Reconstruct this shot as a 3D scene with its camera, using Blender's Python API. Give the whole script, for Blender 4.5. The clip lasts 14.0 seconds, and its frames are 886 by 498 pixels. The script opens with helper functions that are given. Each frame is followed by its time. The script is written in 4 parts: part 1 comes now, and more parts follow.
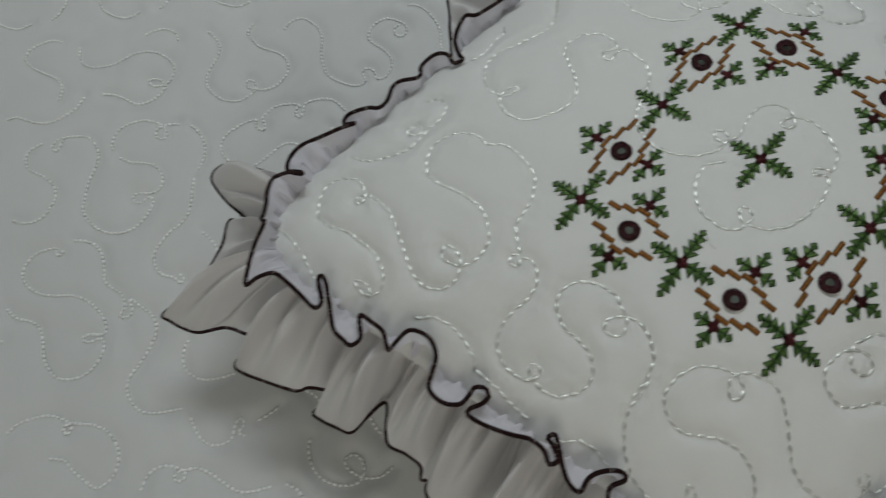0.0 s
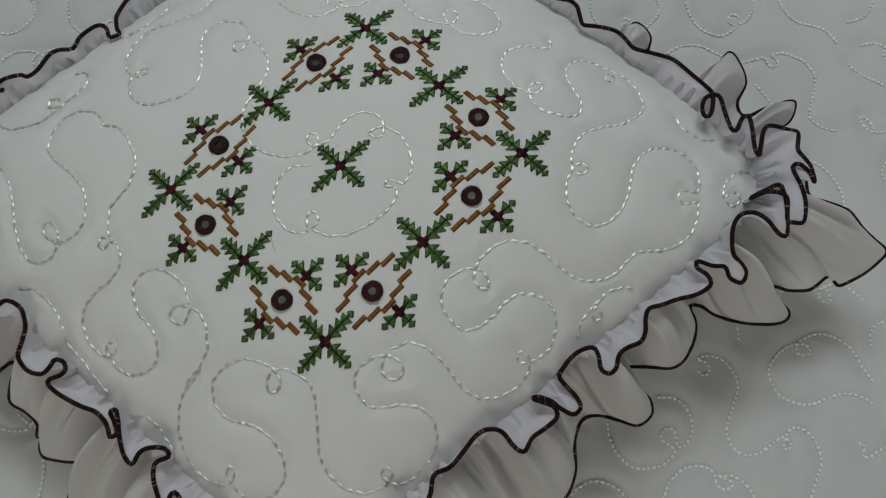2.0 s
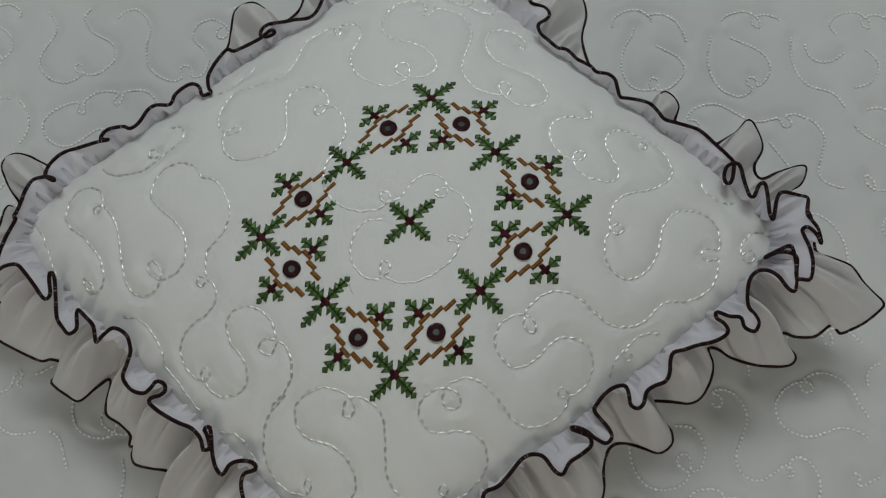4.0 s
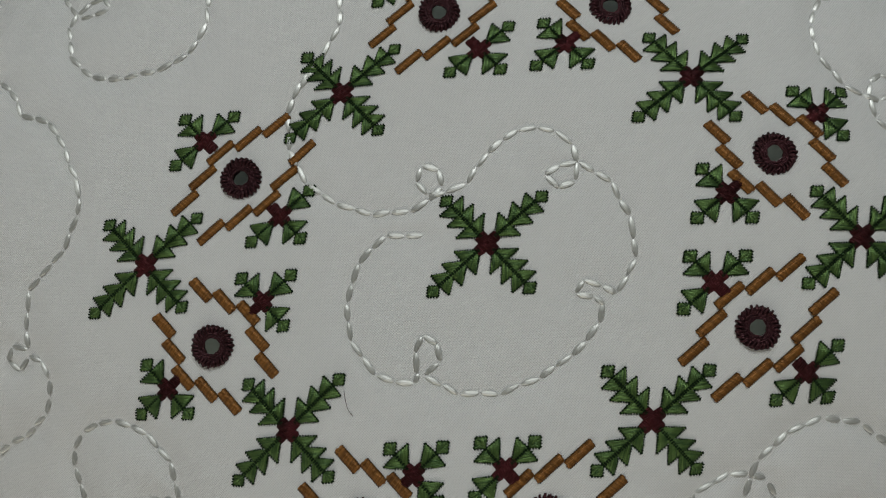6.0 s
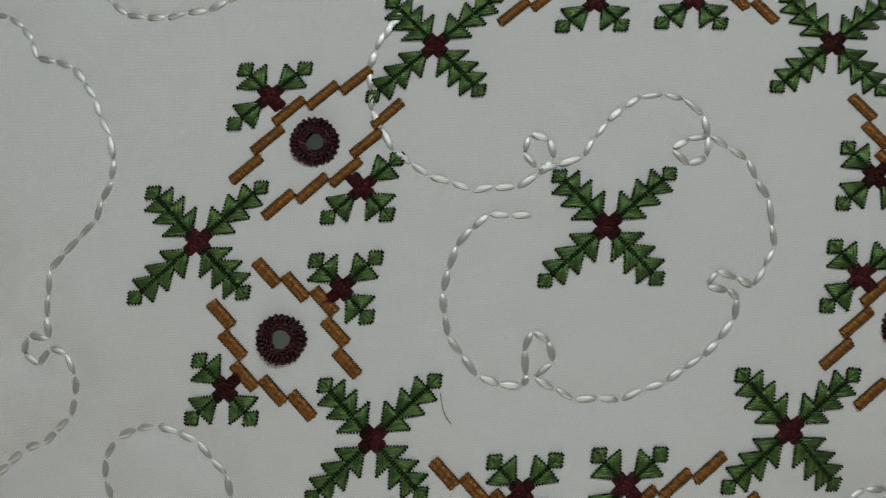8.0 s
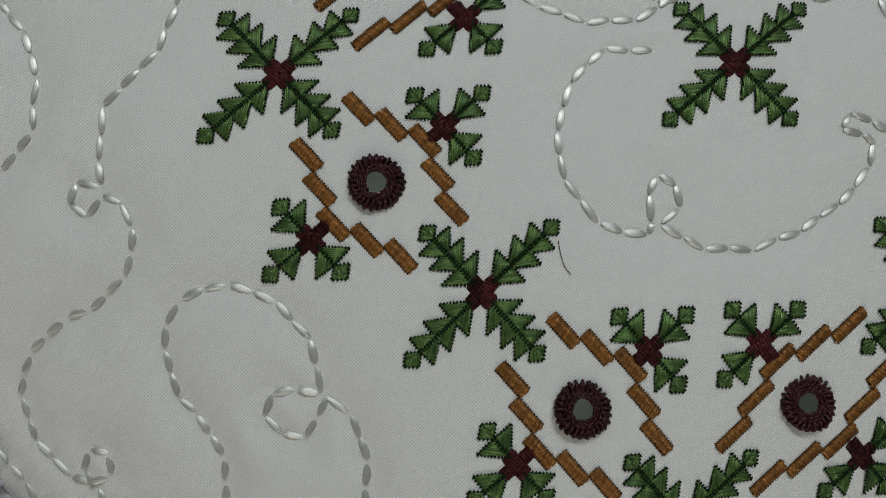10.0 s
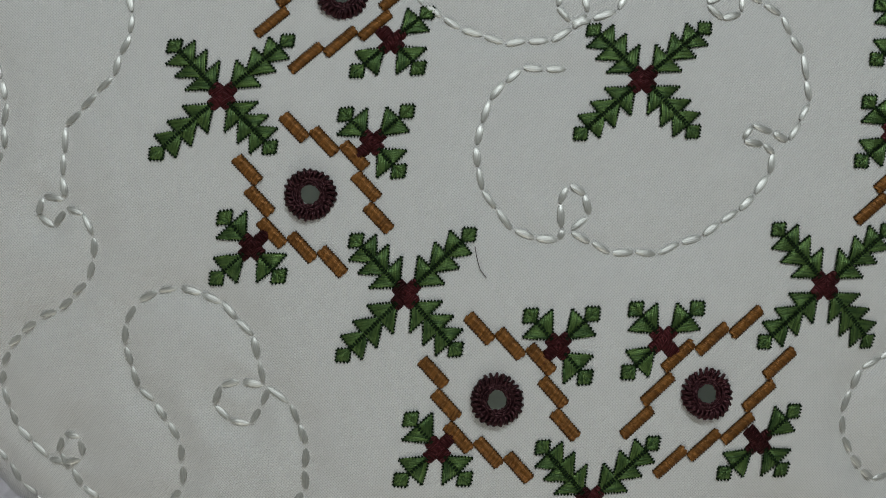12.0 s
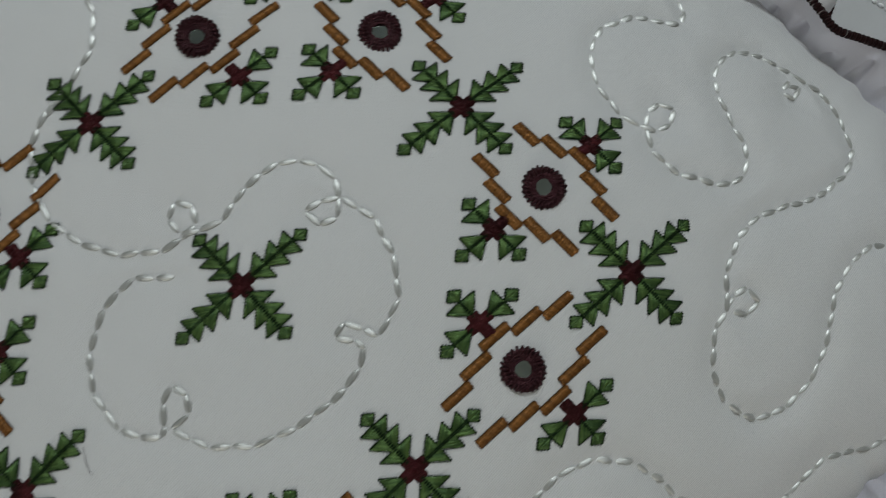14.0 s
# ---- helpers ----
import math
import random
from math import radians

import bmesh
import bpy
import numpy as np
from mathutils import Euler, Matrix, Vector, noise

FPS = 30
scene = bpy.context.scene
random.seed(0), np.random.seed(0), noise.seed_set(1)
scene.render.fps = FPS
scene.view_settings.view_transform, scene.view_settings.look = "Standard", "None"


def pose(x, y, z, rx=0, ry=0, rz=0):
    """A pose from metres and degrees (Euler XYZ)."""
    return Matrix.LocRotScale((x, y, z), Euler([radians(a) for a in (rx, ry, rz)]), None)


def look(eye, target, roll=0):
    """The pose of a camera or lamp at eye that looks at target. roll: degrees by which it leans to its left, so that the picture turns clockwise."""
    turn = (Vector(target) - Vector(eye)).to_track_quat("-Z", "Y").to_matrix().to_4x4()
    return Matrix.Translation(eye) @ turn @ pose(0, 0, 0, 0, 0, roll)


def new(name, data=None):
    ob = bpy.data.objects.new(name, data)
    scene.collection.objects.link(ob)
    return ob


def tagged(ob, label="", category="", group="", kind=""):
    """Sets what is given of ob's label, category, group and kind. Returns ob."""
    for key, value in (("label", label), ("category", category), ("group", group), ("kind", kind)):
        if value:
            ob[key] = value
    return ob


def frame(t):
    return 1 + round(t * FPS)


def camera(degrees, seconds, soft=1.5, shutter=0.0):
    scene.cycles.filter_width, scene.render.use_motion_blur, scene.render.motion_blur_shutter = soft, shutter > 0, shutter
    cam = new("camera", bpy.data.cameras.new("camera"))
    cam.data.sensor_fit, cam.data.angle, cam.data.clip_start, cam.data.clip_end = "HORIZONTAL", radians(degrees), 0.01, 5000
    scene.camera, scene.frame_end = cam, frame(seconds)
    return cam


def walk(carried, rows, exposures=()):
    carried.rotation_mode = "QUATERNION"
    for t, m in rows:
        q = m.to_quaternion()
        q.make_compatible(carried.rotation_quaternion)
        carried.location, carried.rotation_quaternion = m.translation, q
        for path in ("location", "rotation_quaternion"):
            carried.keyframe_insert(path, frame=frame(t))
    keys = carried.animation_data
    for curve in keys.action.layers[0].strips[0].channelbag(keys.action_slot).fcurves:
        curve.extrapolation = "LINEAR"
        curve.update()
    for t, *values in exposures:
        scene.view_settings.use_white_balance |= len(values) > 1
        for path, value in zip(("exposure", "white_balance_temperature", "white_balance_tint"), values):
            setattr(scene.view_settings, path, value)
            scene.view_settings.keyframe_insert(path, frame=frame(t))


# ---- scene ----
cam = camera(60.0, 14.0, soft=1.0, shutter=0.2)
# seconds, eye, target, roll; decimetres above the middle of the cushion's pattern
ROWS = [
    (0, (-2.003, -2.05, 4.248), (-2.011, -1.242, 2.418), -10.7),
    (0.3, (-1.153, -1.866, 3.920), (-1.113, -1.096, 2.075), -8.3),
    (0.5, (-0.632, -1.686, 3.794), (-0.597, -0.954, 1.933), -9.0),
    (1, (0.094, -1.479, 3.806), (0.151, -0.816, 1.92), -5.0),
    (1.5, (0.387, -1.762, 4.038), (0.42, -1.146, 2.136), -3.7),
    (2, (0.553, -2.053, 4.49), (0.56, -1.431, 2.589), -5.0),
    (2.2, (0.54, -2.161, 4.696), (0.54, -1.529, 2.799), -5.6),
    (4.3, (0.177, -1.839, 5.303), (0.172, -1.209, 3.405), -4.1),
    (4.5, (0.149, -1.525, 4.928), (0.135, -0.939, 3.016), -4.9),
    (5, (-0.103, -0.823, 3.954), (-0.156, -0.379, 2.005), -9.9),
    (5.3, (-0.248, -0.525, 3.210), (-0.282, -0.107, 1.255), -7.4),
    (5.5, (-0.202, -0.45, 2.802), (-0.281, -0.069, 0.84), -14.5),
    (6, (-0.073, -0.354, 2.404), (-0.147, -0.052, 0.428), -15.8),
    (6.5, (-0.1, -0.289, 2.071), (-0.15, -0.047, 0.087), -13.2),
    (7, (-0.1, -0.253, 1.981), (-0.122, -0.029, -0.006), -7.0),
    (7.5, (-0.236, -0.224, 2.062), (-0.233, -0.017, 0.073), -0.6),
    (7.8, (-0.401, -0.267, 2.086), (-0.376, -0.054, 0.097), 5.4),
    (8, (-0.55, -0.279, 2.074), (-0.468, -0.042, 0.089), 18.1),
    (8.2, (-0.617, -0.294, 2.004), (-0.564, -0.031, 0.022), 10.5),
    (10.3, (-0.95, -0.753, 1.766), (-0.724, -0.474, -0.202), 38.0),
    (10.5, (-0.917, -0.784, 1.785), (-0.69, -0.515, -0.184), 39.1),
    (11, (-0.805, -0.758, 1.823), (-0.607, -0.511, -0.152), 37.4),
    (11.5, (-0.7, -0.751, 1.878), (-0.528, -0.514, -0.1), 34.6),
    (12, (-0.711, -0.636, 1.976), (-0.56, -0.416, -0.007), 33.2),
    (12.5, (-0.811, -0.453, 2.103), (-0.673, -0.26, 0.117), 35.2),
    (13, (-0.618, -0.286, 2.321), (-0.495, -0.05, 0.338), 28.0),
    (13.5, (-0.092, -0.315, 2.409), (0.0, -0.038, 0.431), 18.1),
    (13.7, (0.129, -0.318, 2.439), (0.222, -0.045, 0.460), 17.7),
    (14, (0.47, -0.235, 2.291), (0.555, 0.056, 0.314), 13.2),
]
BASE = 1.85  # the pattern's height over the bed, in decimetres


def dm(p):
    return (p[0] / 10, p[1] / 10, (p[2] + BASE) / 10)


walk(cam, [(t, look(dm(eye), dm(target), roll)) for t, eye, target, roll in ROWS],
     exposures=[(0.0, -0.05, 6380, 9), (1.0, -0.10, 6380, 9), (2.2, -0.07, 6380, 9), (4.5, -0.06, 6420, 9), (6.0, -0.13, 6540, 11), (7.0, -0.08, 6560, 11), (8.2, -0.13, 6440, 10), (10.5, -0.02, 6380, 10), (11.5, -0.05, 6360, 10), (12.4, -0.15, 6340, 10), (13.3, -0.21, 6240, 10), (14.0, -0.19, 6240, 10)])

# ---- light ----
world = bpy.data.worlds.new("sky")
scene.world = world
world.use_nodes = True
sky = world.node_tree.nodes.new("ShaderNodeTexSky")
sky.sky_type, sky.sun_disc = "NISHITA", False
sky.sun_elevation, sky.sun_rotation = radians(40), radians(200)
world.node_tree.links.new(sky.outputs[0], world.node_tree.nodes["Background"].inputs[0])
world.node_tree.nodes["Background"].inputs[1].default_value = 0.08


def area_lamp(name, eye, target, sx, sy, watts, colour):
    data = bpy.data.lights.new(name, "AREA")
    data.shape, data.size, data.size_y, data.energy, data.color = "RECTANGLE", sx, sy, watts, colour
    ob = new(name, data)
    ob.matrix_world = look(eye, target)
    return ob


# ceiling fitting over the bed, and a warm south fill added without a known source
area_lamp("ceiling_lamp_light", (0.15, 0.95, 1.98), (0.10, 0.75, 0), 1.4, 0.50, 19.5, (0.92, 0.985, 1.0))
area_lamp("south_fill_light", (-0.4, -1.83, 1.05), (-0.1, 0, 0.2), 1.2, 1.1, 7.5, (1.0, 0.94, 0.77))

# ---- materials ----


def material(name, base, rough=0.6, metal=0.0, sheen=0.0):
    m = bpy.data.materials.new(name)
    m.use_nodes = True
    b = m.node_tree.nodes["Principled BSDF"]
    b.inputs["Base Color"].default_value = (*base, 1)
    b.inputs["Roughness"].default_value, b.inputs["Metallic"].default_value = rough, metal
    if sheen:
        b.inputs["Sheen Weight"].default_value, b.inputs["Sheen Roughness"].default_value = sheen, 0.4
    return m


def node(m, kind, **values):
    n = m.node_tree.nodes.new(kind)
    for key, value in values.items():
        n.inputs[key.replace("_", " ")].default_value = value
    return n


def link(m, a, out, b, inp):
    m.node_tree.links.new(a.outputs[out], b.inputs[inp])


def principled(m):
    return m.node_tree.nodes["Principled BSDF"]


def mixed(m, factor, out, one, two):
    """A colour that goes from one to two with a node's output."""
    ramp = m.node_tree.nodes.new("ShaderNodeMix")
    ramp.data_type = "RGBA"
    ramp.inputs[6].default_value, ramp.inputs[7].default_value = (*one, 1), (*two, 1)
    m.node_tree.links.new(factor.outputs[out], ramp.inputs[0])
    return ramp


def cloth(name, one, two, weave=450.0, depth=0.6, rough=0.75, sheen=0.15, coords="Object", contrast=0.31, grain_turn=38):
    """Plain-woven cotton: warp and weft as two sets of fine ridges, with faint clouding."""
    m = material(name, one, rough, 0, sheen)
    place = node(m, "ShaderNodeTexCoord")
    warp = node(m, "ShaderNodeTexWave", Scale=weave, Distortion=0.6, Detail=1.0)
    warp.bands_direction = "X"
    weft = node(m, "ShaderNodeTexWave", Scale=weave * 1.1, Distortion=0.6, Detail=1.0)
    weft.bands_direction = "Y"
    slub = node(m, "ShaderNodeTexNoise", Scale=1500.0, Detail=2.0)
    cloud = node(m, "ShaderNodeTexNoise", Scale=14.0, Detail=4.0, Roughness=0.6)
    turn = node(m, "ShaderNodeMapping")
    turn.inputs["Rotation"].default_value = (0, 0, radians(grain_turn))
    link(m, place, coords, turn, 0)
    for n in (warp, weft, slub):
        link(m, turn, 0, n, 0)
    link(m, place, "Object", cloud, 0)
    both = m.node_tree.nodes.new("ShaderNodeMath")
    both.operation = "MAXIMUM"
    link(m, warp, "Fac", both, 0)
    link(m, weft, "Fac", both, 1)
    grain = m.node_tree.nodes.new("ShaderNodeMath")
    grain.operation = "MULTIPLY_ADD"
    link(m, slub, "Fac", grain, 0)
    grain.inputs[1].default_value = 0.7
    link(m, both, 0, grain, 2)
    bump = node(m, "ShaderNodeBump", Strength=depth, Distance=0.00025)
    link(m, grain, 0, bump, "Height")
    link(m, bump, 0, principled(m), "Normal")
    ramp = mixed(m, cloud, "Fac", one, two)
    dark = m.node_tree.nodes.new("ShaderNodeMix")
    dark.data_type, dark.blend_type = "RGBA", "MULTIPLY"
    dark.inputs[0].default_value = contrast
    m.node_tree.links.new(ramp.outputs[2], dark.inputs[6])
    m.node_tree.links.new(both.outputs[0], dark.inputs[7])
    m.node_tree.links.new(dark.outputs[2], principled(m).inputs["Base Color"])
    return m


def thread(name, one, two, pitch=0.00042, rough=0.42, across="Y", depth=0.6, gloss=0.3, lines=0.72, vary=0.6):
    """Satin stitches: fine parallel threads on the map of a stitched piece, shade varying from piece to piece."""
    m = material(name, one, rough)
    principled(m).inputs["Specular IOR Level"].default_value = gloss
    principled(m).inputs["Specular Tint"].default_value = (*(0.25 + 0.75 * c / max(two) for c in two), 1)
    uv = node(m, "ShaderNodeTexCoord")
    wave = node(m, "ShaderNodeTexWave", Distortion=1.2, Detail=2.0)
    wave.inputs["Detail Scale"].default_value = 2.0
    wave.bands_direction = across
    link(m, uv, "UV", wave, 0)
    wave.inputs["Scale"].default_value = 0.314 / pitch
    speck = node(m, "ShaderNodeTexNoise", Scale=900.0, Detail=3.0)
    link(m, uv, "Object", speck, 0)
    geo = node(m, "ShaderNodeNewGeometry")
    some = m.node_tree.nodes.new("ShaderNodeMath")
    some.operation = "MULTIPLY_ADD"
    link(m, speck, "Fac", some, 0)
    some.inputs[1].default_value = 0.7
    half = m.node_tree.nodes.new("ShaderNodeMath")
    half.operation = "MULTIPLY_ADD"
    info = node(m, "ShaderNodeObjectInfo")
    both = m.node_tree.nodes.new("ShaderNodeMath")
    both.operation = "ADD"
    link(m, geo, "Random Per Island", both, 0)
    link(m, info, "Random", both, 1)
    wrap = m.node_tree.nodes.new("ShaderNodeMath")
    wrap.operation = "FRACT"
    link(m, both, 0, wrap, 0)
    link(m, wrap, 0, half, 0)
    half.inputs[1].default_value, half.inputs[2].default_value = vary, -0.15 - 0.5 * (vary - 0.6)
    m.node_tree.links.new(half.outputs[0], some.inputs[2])
    some.use_clamp = True
    ramp = mixed(m, some, 0, one, two)
    shade = m.node_tree.nodes.new("ShaderNodeMix")
    shade.data_type, shade.blend_type = "RGBA", "MULTIPLY"
    shade.inputs[0].default_value = lines if max(one) < 0.5 else 0.12
    m.node_tree.links.new(ramp.outputs[2], shade.inputs[6])
    m.node_tree.links.new(wave.outputs["Fac"], shade.inputs[7])
    m.node_tree.links.new(shade.outputs[2], principled(m).inputs["Base Color"])
    bump = node(m, "ShaderNodeBump", Strength=depth, Distance=0.0004)
    link(m, wave, "Fac", bump, "Height")
    link(m, bump, 0, principled(m), "Normal")
    return m


COVER = cloth("white cotton satin", (0.785, 0.78, 0.76), (0.725, 0.72, 0.695), weave=500.0, depth=0.5, contrast=0.25, grain_turn=45)
FRILL = cloth("lavender white frill cotton", (0.80, 0.78, 0.85), (0.75, 0.73, 0.80), depth=0.25, rough=0.6, sheen=0.3, coords="UV", contrast=0.12)
LOWER_FRILL = cloth("cream white frill cotton", (0.74, 0.715, 0.69), (0.68, 0.655, 0.63), depth=0.25, rough=0.55, sheen=0.2, coords="UV", contrast=0.12)
for m, share in ((FRILL, 0.40), (LOWER_FRILL, 0.36)):
    thin = node(m, "ShaderNodeBsdfTranslucent")
    thin.inputs[0].default_value = (0.88, 0.86, 0.88, 1)
    blend = node(m, "ShaderNodeMixShader")
    blend.inputs[0].default_value = share
    link(m, principled(m), 0, blend, 1)
    link(m, thin, 0, blend, 2)
    m.node_tree.links.new(blend.outputs[0], m.node_tree.nodes["Material Output"].inputs[0])
SHEET = cloth("white quilted cotton", (0.66, 0.66, 0.65), (0.60, 0.60, 0.59), weave=520.0, depth=0.2)
QUILT_THREAD = thread("white rayon thread", (0.70, 0.70, 0.66), (0.57, 0.57, 0.53), 0.0005, 0.42, "Y", 0.12, 0.9)
# the lustre of rayon: the gloss spreads across the filaments
lustrous = principled(QUILT_THREAD)
lustrous.inputs["Metallic"].default_value, lustrous.inputs["Anisotropic"].default_value, lustrous.inputs["Anisotropic Rotation"].default_value = 0.62, 0.9, 0.25
fibre = node(QUILT_THREAD, "ShaderNodeTangent")
fibre.direction_type, fibre.uv_map = "UV_MAP", "map"
link(QUILT_THREAD, fibre, 0, lustrous, "Tangent")
SHEET_THREAD = thread("white quilting thread", (0.95, 0.95, 0.93), (0.84, 0.84, 0.82), 0.0005, 0.3, "Y", 0.2, 0.8)
GREEN = thread("green rayon thread", (0.018, 0.046, 0.018), (0.105, 0.175, 0.048), 0.00060, 0.36, "X", 0.1, 0.8, 0.0, 0.7)
DARK_GREEN = thread("blackish green thread", (0.004, 0.010, 0.004), (0.012, 0.026, 0.010), 0.0005, 0.6, "Y", 0.5, 0.15)
MAROON = thread("maroon thread", (0.012, 0.003, 0.003), (0.072, 0.015, 0.017), 0.0006, 0.38, "X", 0.1, 0.4, 0.0, 0.9)
TAN = thread("tan rayon thread", (0.090, 0.036, 0.009), (0.28, 0.120, 0.028), 0.00068, 0.36, "X", 0.1, 0.8, 0.0, 0.7)
for m, lustre in ((GREEN, 0.45), (TAN, 0.35), (MAROON, 0.3)):
    principled(m).inputs["Metallic"].default_value = lustre
TAN_EDGE = thread("brown thread ends", (0.045, 0.022, 0.010), (0.08, 0.04, 0.018), 0.0005, 0.6)
PLUM = thread("dark plum thread", (0.005, 0.002, 0.002), (0.026, 0.007, 0.009), 0.0006, 0.34, "X", 0.1, 0.5, 0.0, 0.9)
EDGING = thread("dark brown overlock thread", (0.009, 0.004, 0.004), (0.032, 0.013, 0.013), 0.0011, 0.55, "X", 1.0, 0.2)
fleck = node(EDGING, "ShaderNodeTexNoise", Scale=1.0, Detail=1.0)
stretch = node(EDGING, "ShaderNodeMapping")
stretch.inputs["Scale"].default_value = (900, 120, 1)
spot_ramp = EDGING.node_tree.nodes.new("ShaderNodeMapRange")
spot_ramp.inputs[1].default_value, spot_ramp.inputs[2].default_value = 0.63, 0.69
where = node(EDGING, "ShaderNodeTexCoord")
link(EDGING, where, "UV", stretch, 0)
link(EDGING, stretch, 0, fleck, 0)
link(EDGING, fleck, "Fac", spot_ramp, 0)
pale = EDGING.node_tree.nodes.new("ShaderNodeMix")
pale.data_type = "RGBA"
pale.inputs[7].default_value = (0.30, 0.27, 0.26, 1)
before = principled(EDGING).inputs["Base Color"].links[0].from_socket
EDGING.node_tree.links.new(before, pale.inputs[6])
EDGING.node_tree.links.new(spot_ramp.outputs[0], pale.inputs[0])
EDGING.node_tree.links.new(pale.outputs[2], principled(EDGING).inputs["Base Color"])
# grey-green base darkened in place of a reflected dark camera, which has no body
MIRROR = material("small mirror glass", (0.34, 0.39, 0.36), 0.07, 1.0)
PLASTER = material("white wall paint", (0.72, 0.72, 0.70), 0.85)
FLOOR = material("pale floor tile", (0.45, 0.42, 0.38), 0.4)
for m, scale, one, two in ((PLASTER, 6.0, (0.84, 0.84, 0.82), (0.79, 0.79, 0.77)), (FLOOR, 9.0, (0.48, 0.45, 0.41), (0.40, 0.37, 0.33))):
    cloud = node(m, "ShaderNodeTexNoise", Scale=scale, Detail=5.0)
    ramp = mixed(m, cloud, "Fac", one, two)
    m.node_tree.links.new(ramp.outputs[2], principled(m).inputs["Base Color"])

# ---- mesh helpers ----


class Shape:
    """Vertices, faces, a map and material slots that become one mesh."""

    def __init__(self):
        self.v, self.f, self.uv, self.slot, self.count = [], [], [], [], 0

    def add(self, verts, faces, uv=None, slot=0):
        verts = np.asarray(verts, float)
        self.v.append(verts)
        self.uv.append(np.asarray(uv, float) if uv is not None else verts[:, :2])
        self.f += [tuple(i + self.count for i in f) for f in faces]
        self.slot += [slot] * len(faces)
        self.count += len(verts)
        return self


def part(name, shape, materials, parent=None, label="", smooth=True):
    mesh = bpy.data.meshes.new(name)
    verts, uvs = np.concatenate(shape.v), np.concatenate(shape.uv)
    mesh.from_pydata(verts.tolist(), [], shape.f)
    layer = mesh.uv_layers.new(name="map")
    loops = np.empty(len(mesh.loops), dtype=np.int32)
    mesh.loops.foreach_get("vertex_index", loops)
    layer.data.foreach_set("uv", uvs[loops].astype(np.float32).ravel())
    for m in materials:
        mesh.materials.append(m)
    mesh.polygons.foreach_set("material_index", np.array(shape.slot, dtype=np.int32))
    mesh.polygons.foreach_set("use_smooth", np.full(len(shape.f), smooth))
    mesh.update()
    ob = new(name, mesh)
    if parent:
        ob.parent = parent
    if label:
        tagged(ob, label)
    return ob


def box(x0, y0, z0, x1, y1, z1, bevel=0.0):
    bm = bmesh.new()
    bmesh.ops.create_cube(bm, size=1)
    bmesh.ops.transform(bm, matrix=Matrix.Translation(((x0 + x1) / 2, (y0 + y1) / 2, (z0 + z1) / 2)) @ Matrix.Diagonal((x1 - x0, y1 - y0, z1 - z0, 1)), verts=bm.verts)
    if bevel:
        bmesh.ops.bevel(bm, geom=list(bm.edges), offset=bevel, segments=3, affect="EDGES", profile=0.6)
    bm.verts.index_update()
    shape = Shape().add([v.co[:] for v in bm.verts], [[v.index for v in f.verts] for f in bm.faces])
    bm.free()
    return shape


def grid_faces(rows, cols, wrap=False):
    return [(i * cols + j, i * cols + (j + 1) % cols, (i + 1) * cols + (j + 1) % cols, (i + 1) * cols + j)
            for i in range(rows - 1) for j in range(cols if wrap else cols - 1)]


def spline(points, step, closed=False):
    """A smooth curve through points (Catmull-Rom), sampled evenly."""
    p = np.asarray(points, float)
    p = np.vstack([p[-1:], p, p[:2]]) if closed else np.vstack([2 * p[0] - p[1], p, 2 * p[-1] - p[-2]])
    s = np.linspace(0, 1, 12, endpoint=False)[:, None]
    out = []
    for a, b, c, d in zip(p[:-3], p[1:-2], p[2:-1], p[3:]):
        out.append(0.5 * (2 * b + (c - a) * s + (2 * a - 5 * b + 4 * c - d) * s**2 + (3 * b - a - 3 * c + d) * s**3))
    out = np.concatenate(out + [p[-2][None]])
    run = np.r_[0, np.cumsum(np.linalg.norm(np.diff(out, axis=0), axis=1))]
    at = np.linspace(0, run[-1], max(3, int(run[-1] / step) + 1))
    return np.stack([np.interp(at, run, c) for c in out.T], 1)


def tube(path, radius, sides=8, closed=True, squash=1.0):
    """A round cord along a path; radius may vary from point to point."""
    path = np.asarray(path, float)
    ahead = np.roll(path, -1, 0) - np.roll(path, 1, 0) if closed else np.gradient(path, axis=0)
    ahead /= np.linalg.norm(ahead, axis=1)[:, None] + 1e-12
    side = np.cross(ahead, (0, 0, 1.0))
    side /= np.linalg.norm(side, axis=1)[:, None] + 1e-9
    up = np.cross(side, ahead)
    r = np.broadcast_to(radius, len(path))[:, None, None]
    a = np.linspace(0, 2 * np.pi, sides, endpoint=False)
    ring = path[:, None] + r * (np.cos(a)[None, :, None] * side[:, None] + squash * np.sin(a)[None, :, None] * up[:, None])
    n = len(path)
    run = np.r_[0, np.cumsum(np.linalg.norm(np.diff(path, axis=0), axis=1))]
    uv = np.stack([np.repeat(run, sides), np.tile(a * 0.001, n)], 1)
    rows = n if closed else n - 1
    faces = [(i * sides + j, i * sides + (j + 1) % sides, (i + 1) % n * sides + (j + 1) % sides, (i + 1) % n * sides + j)
             for i in range(rows) for j in range(sides)]
    return ring.reshape(-1, 3), faces, uv


# ---- the cushion's form ----
CORNERS = np.array([[-0.346, 0.043], [0.018, 0.297], [0.310, -0.013], [-0.047, -0.246]])
SEAM, CROWN = 0.125, 0.066  # the seam's height over the bed, and the crown's over the seam


def to_plan(u, v):
    w = np.stack([(1 - u) * (1 - v), (1 + u) * (1 - v), (1 + u) * (1 + v), (1 - u) * (1 + v)], -1) / 4
    return w @ CORNERS


def rounding(u, v):
    most = np.maximum(abs(u), abs(v)) + 1e-9
    return most / ((abs(u)**8 + abs(v)**8)**0.125 + 1e-9)


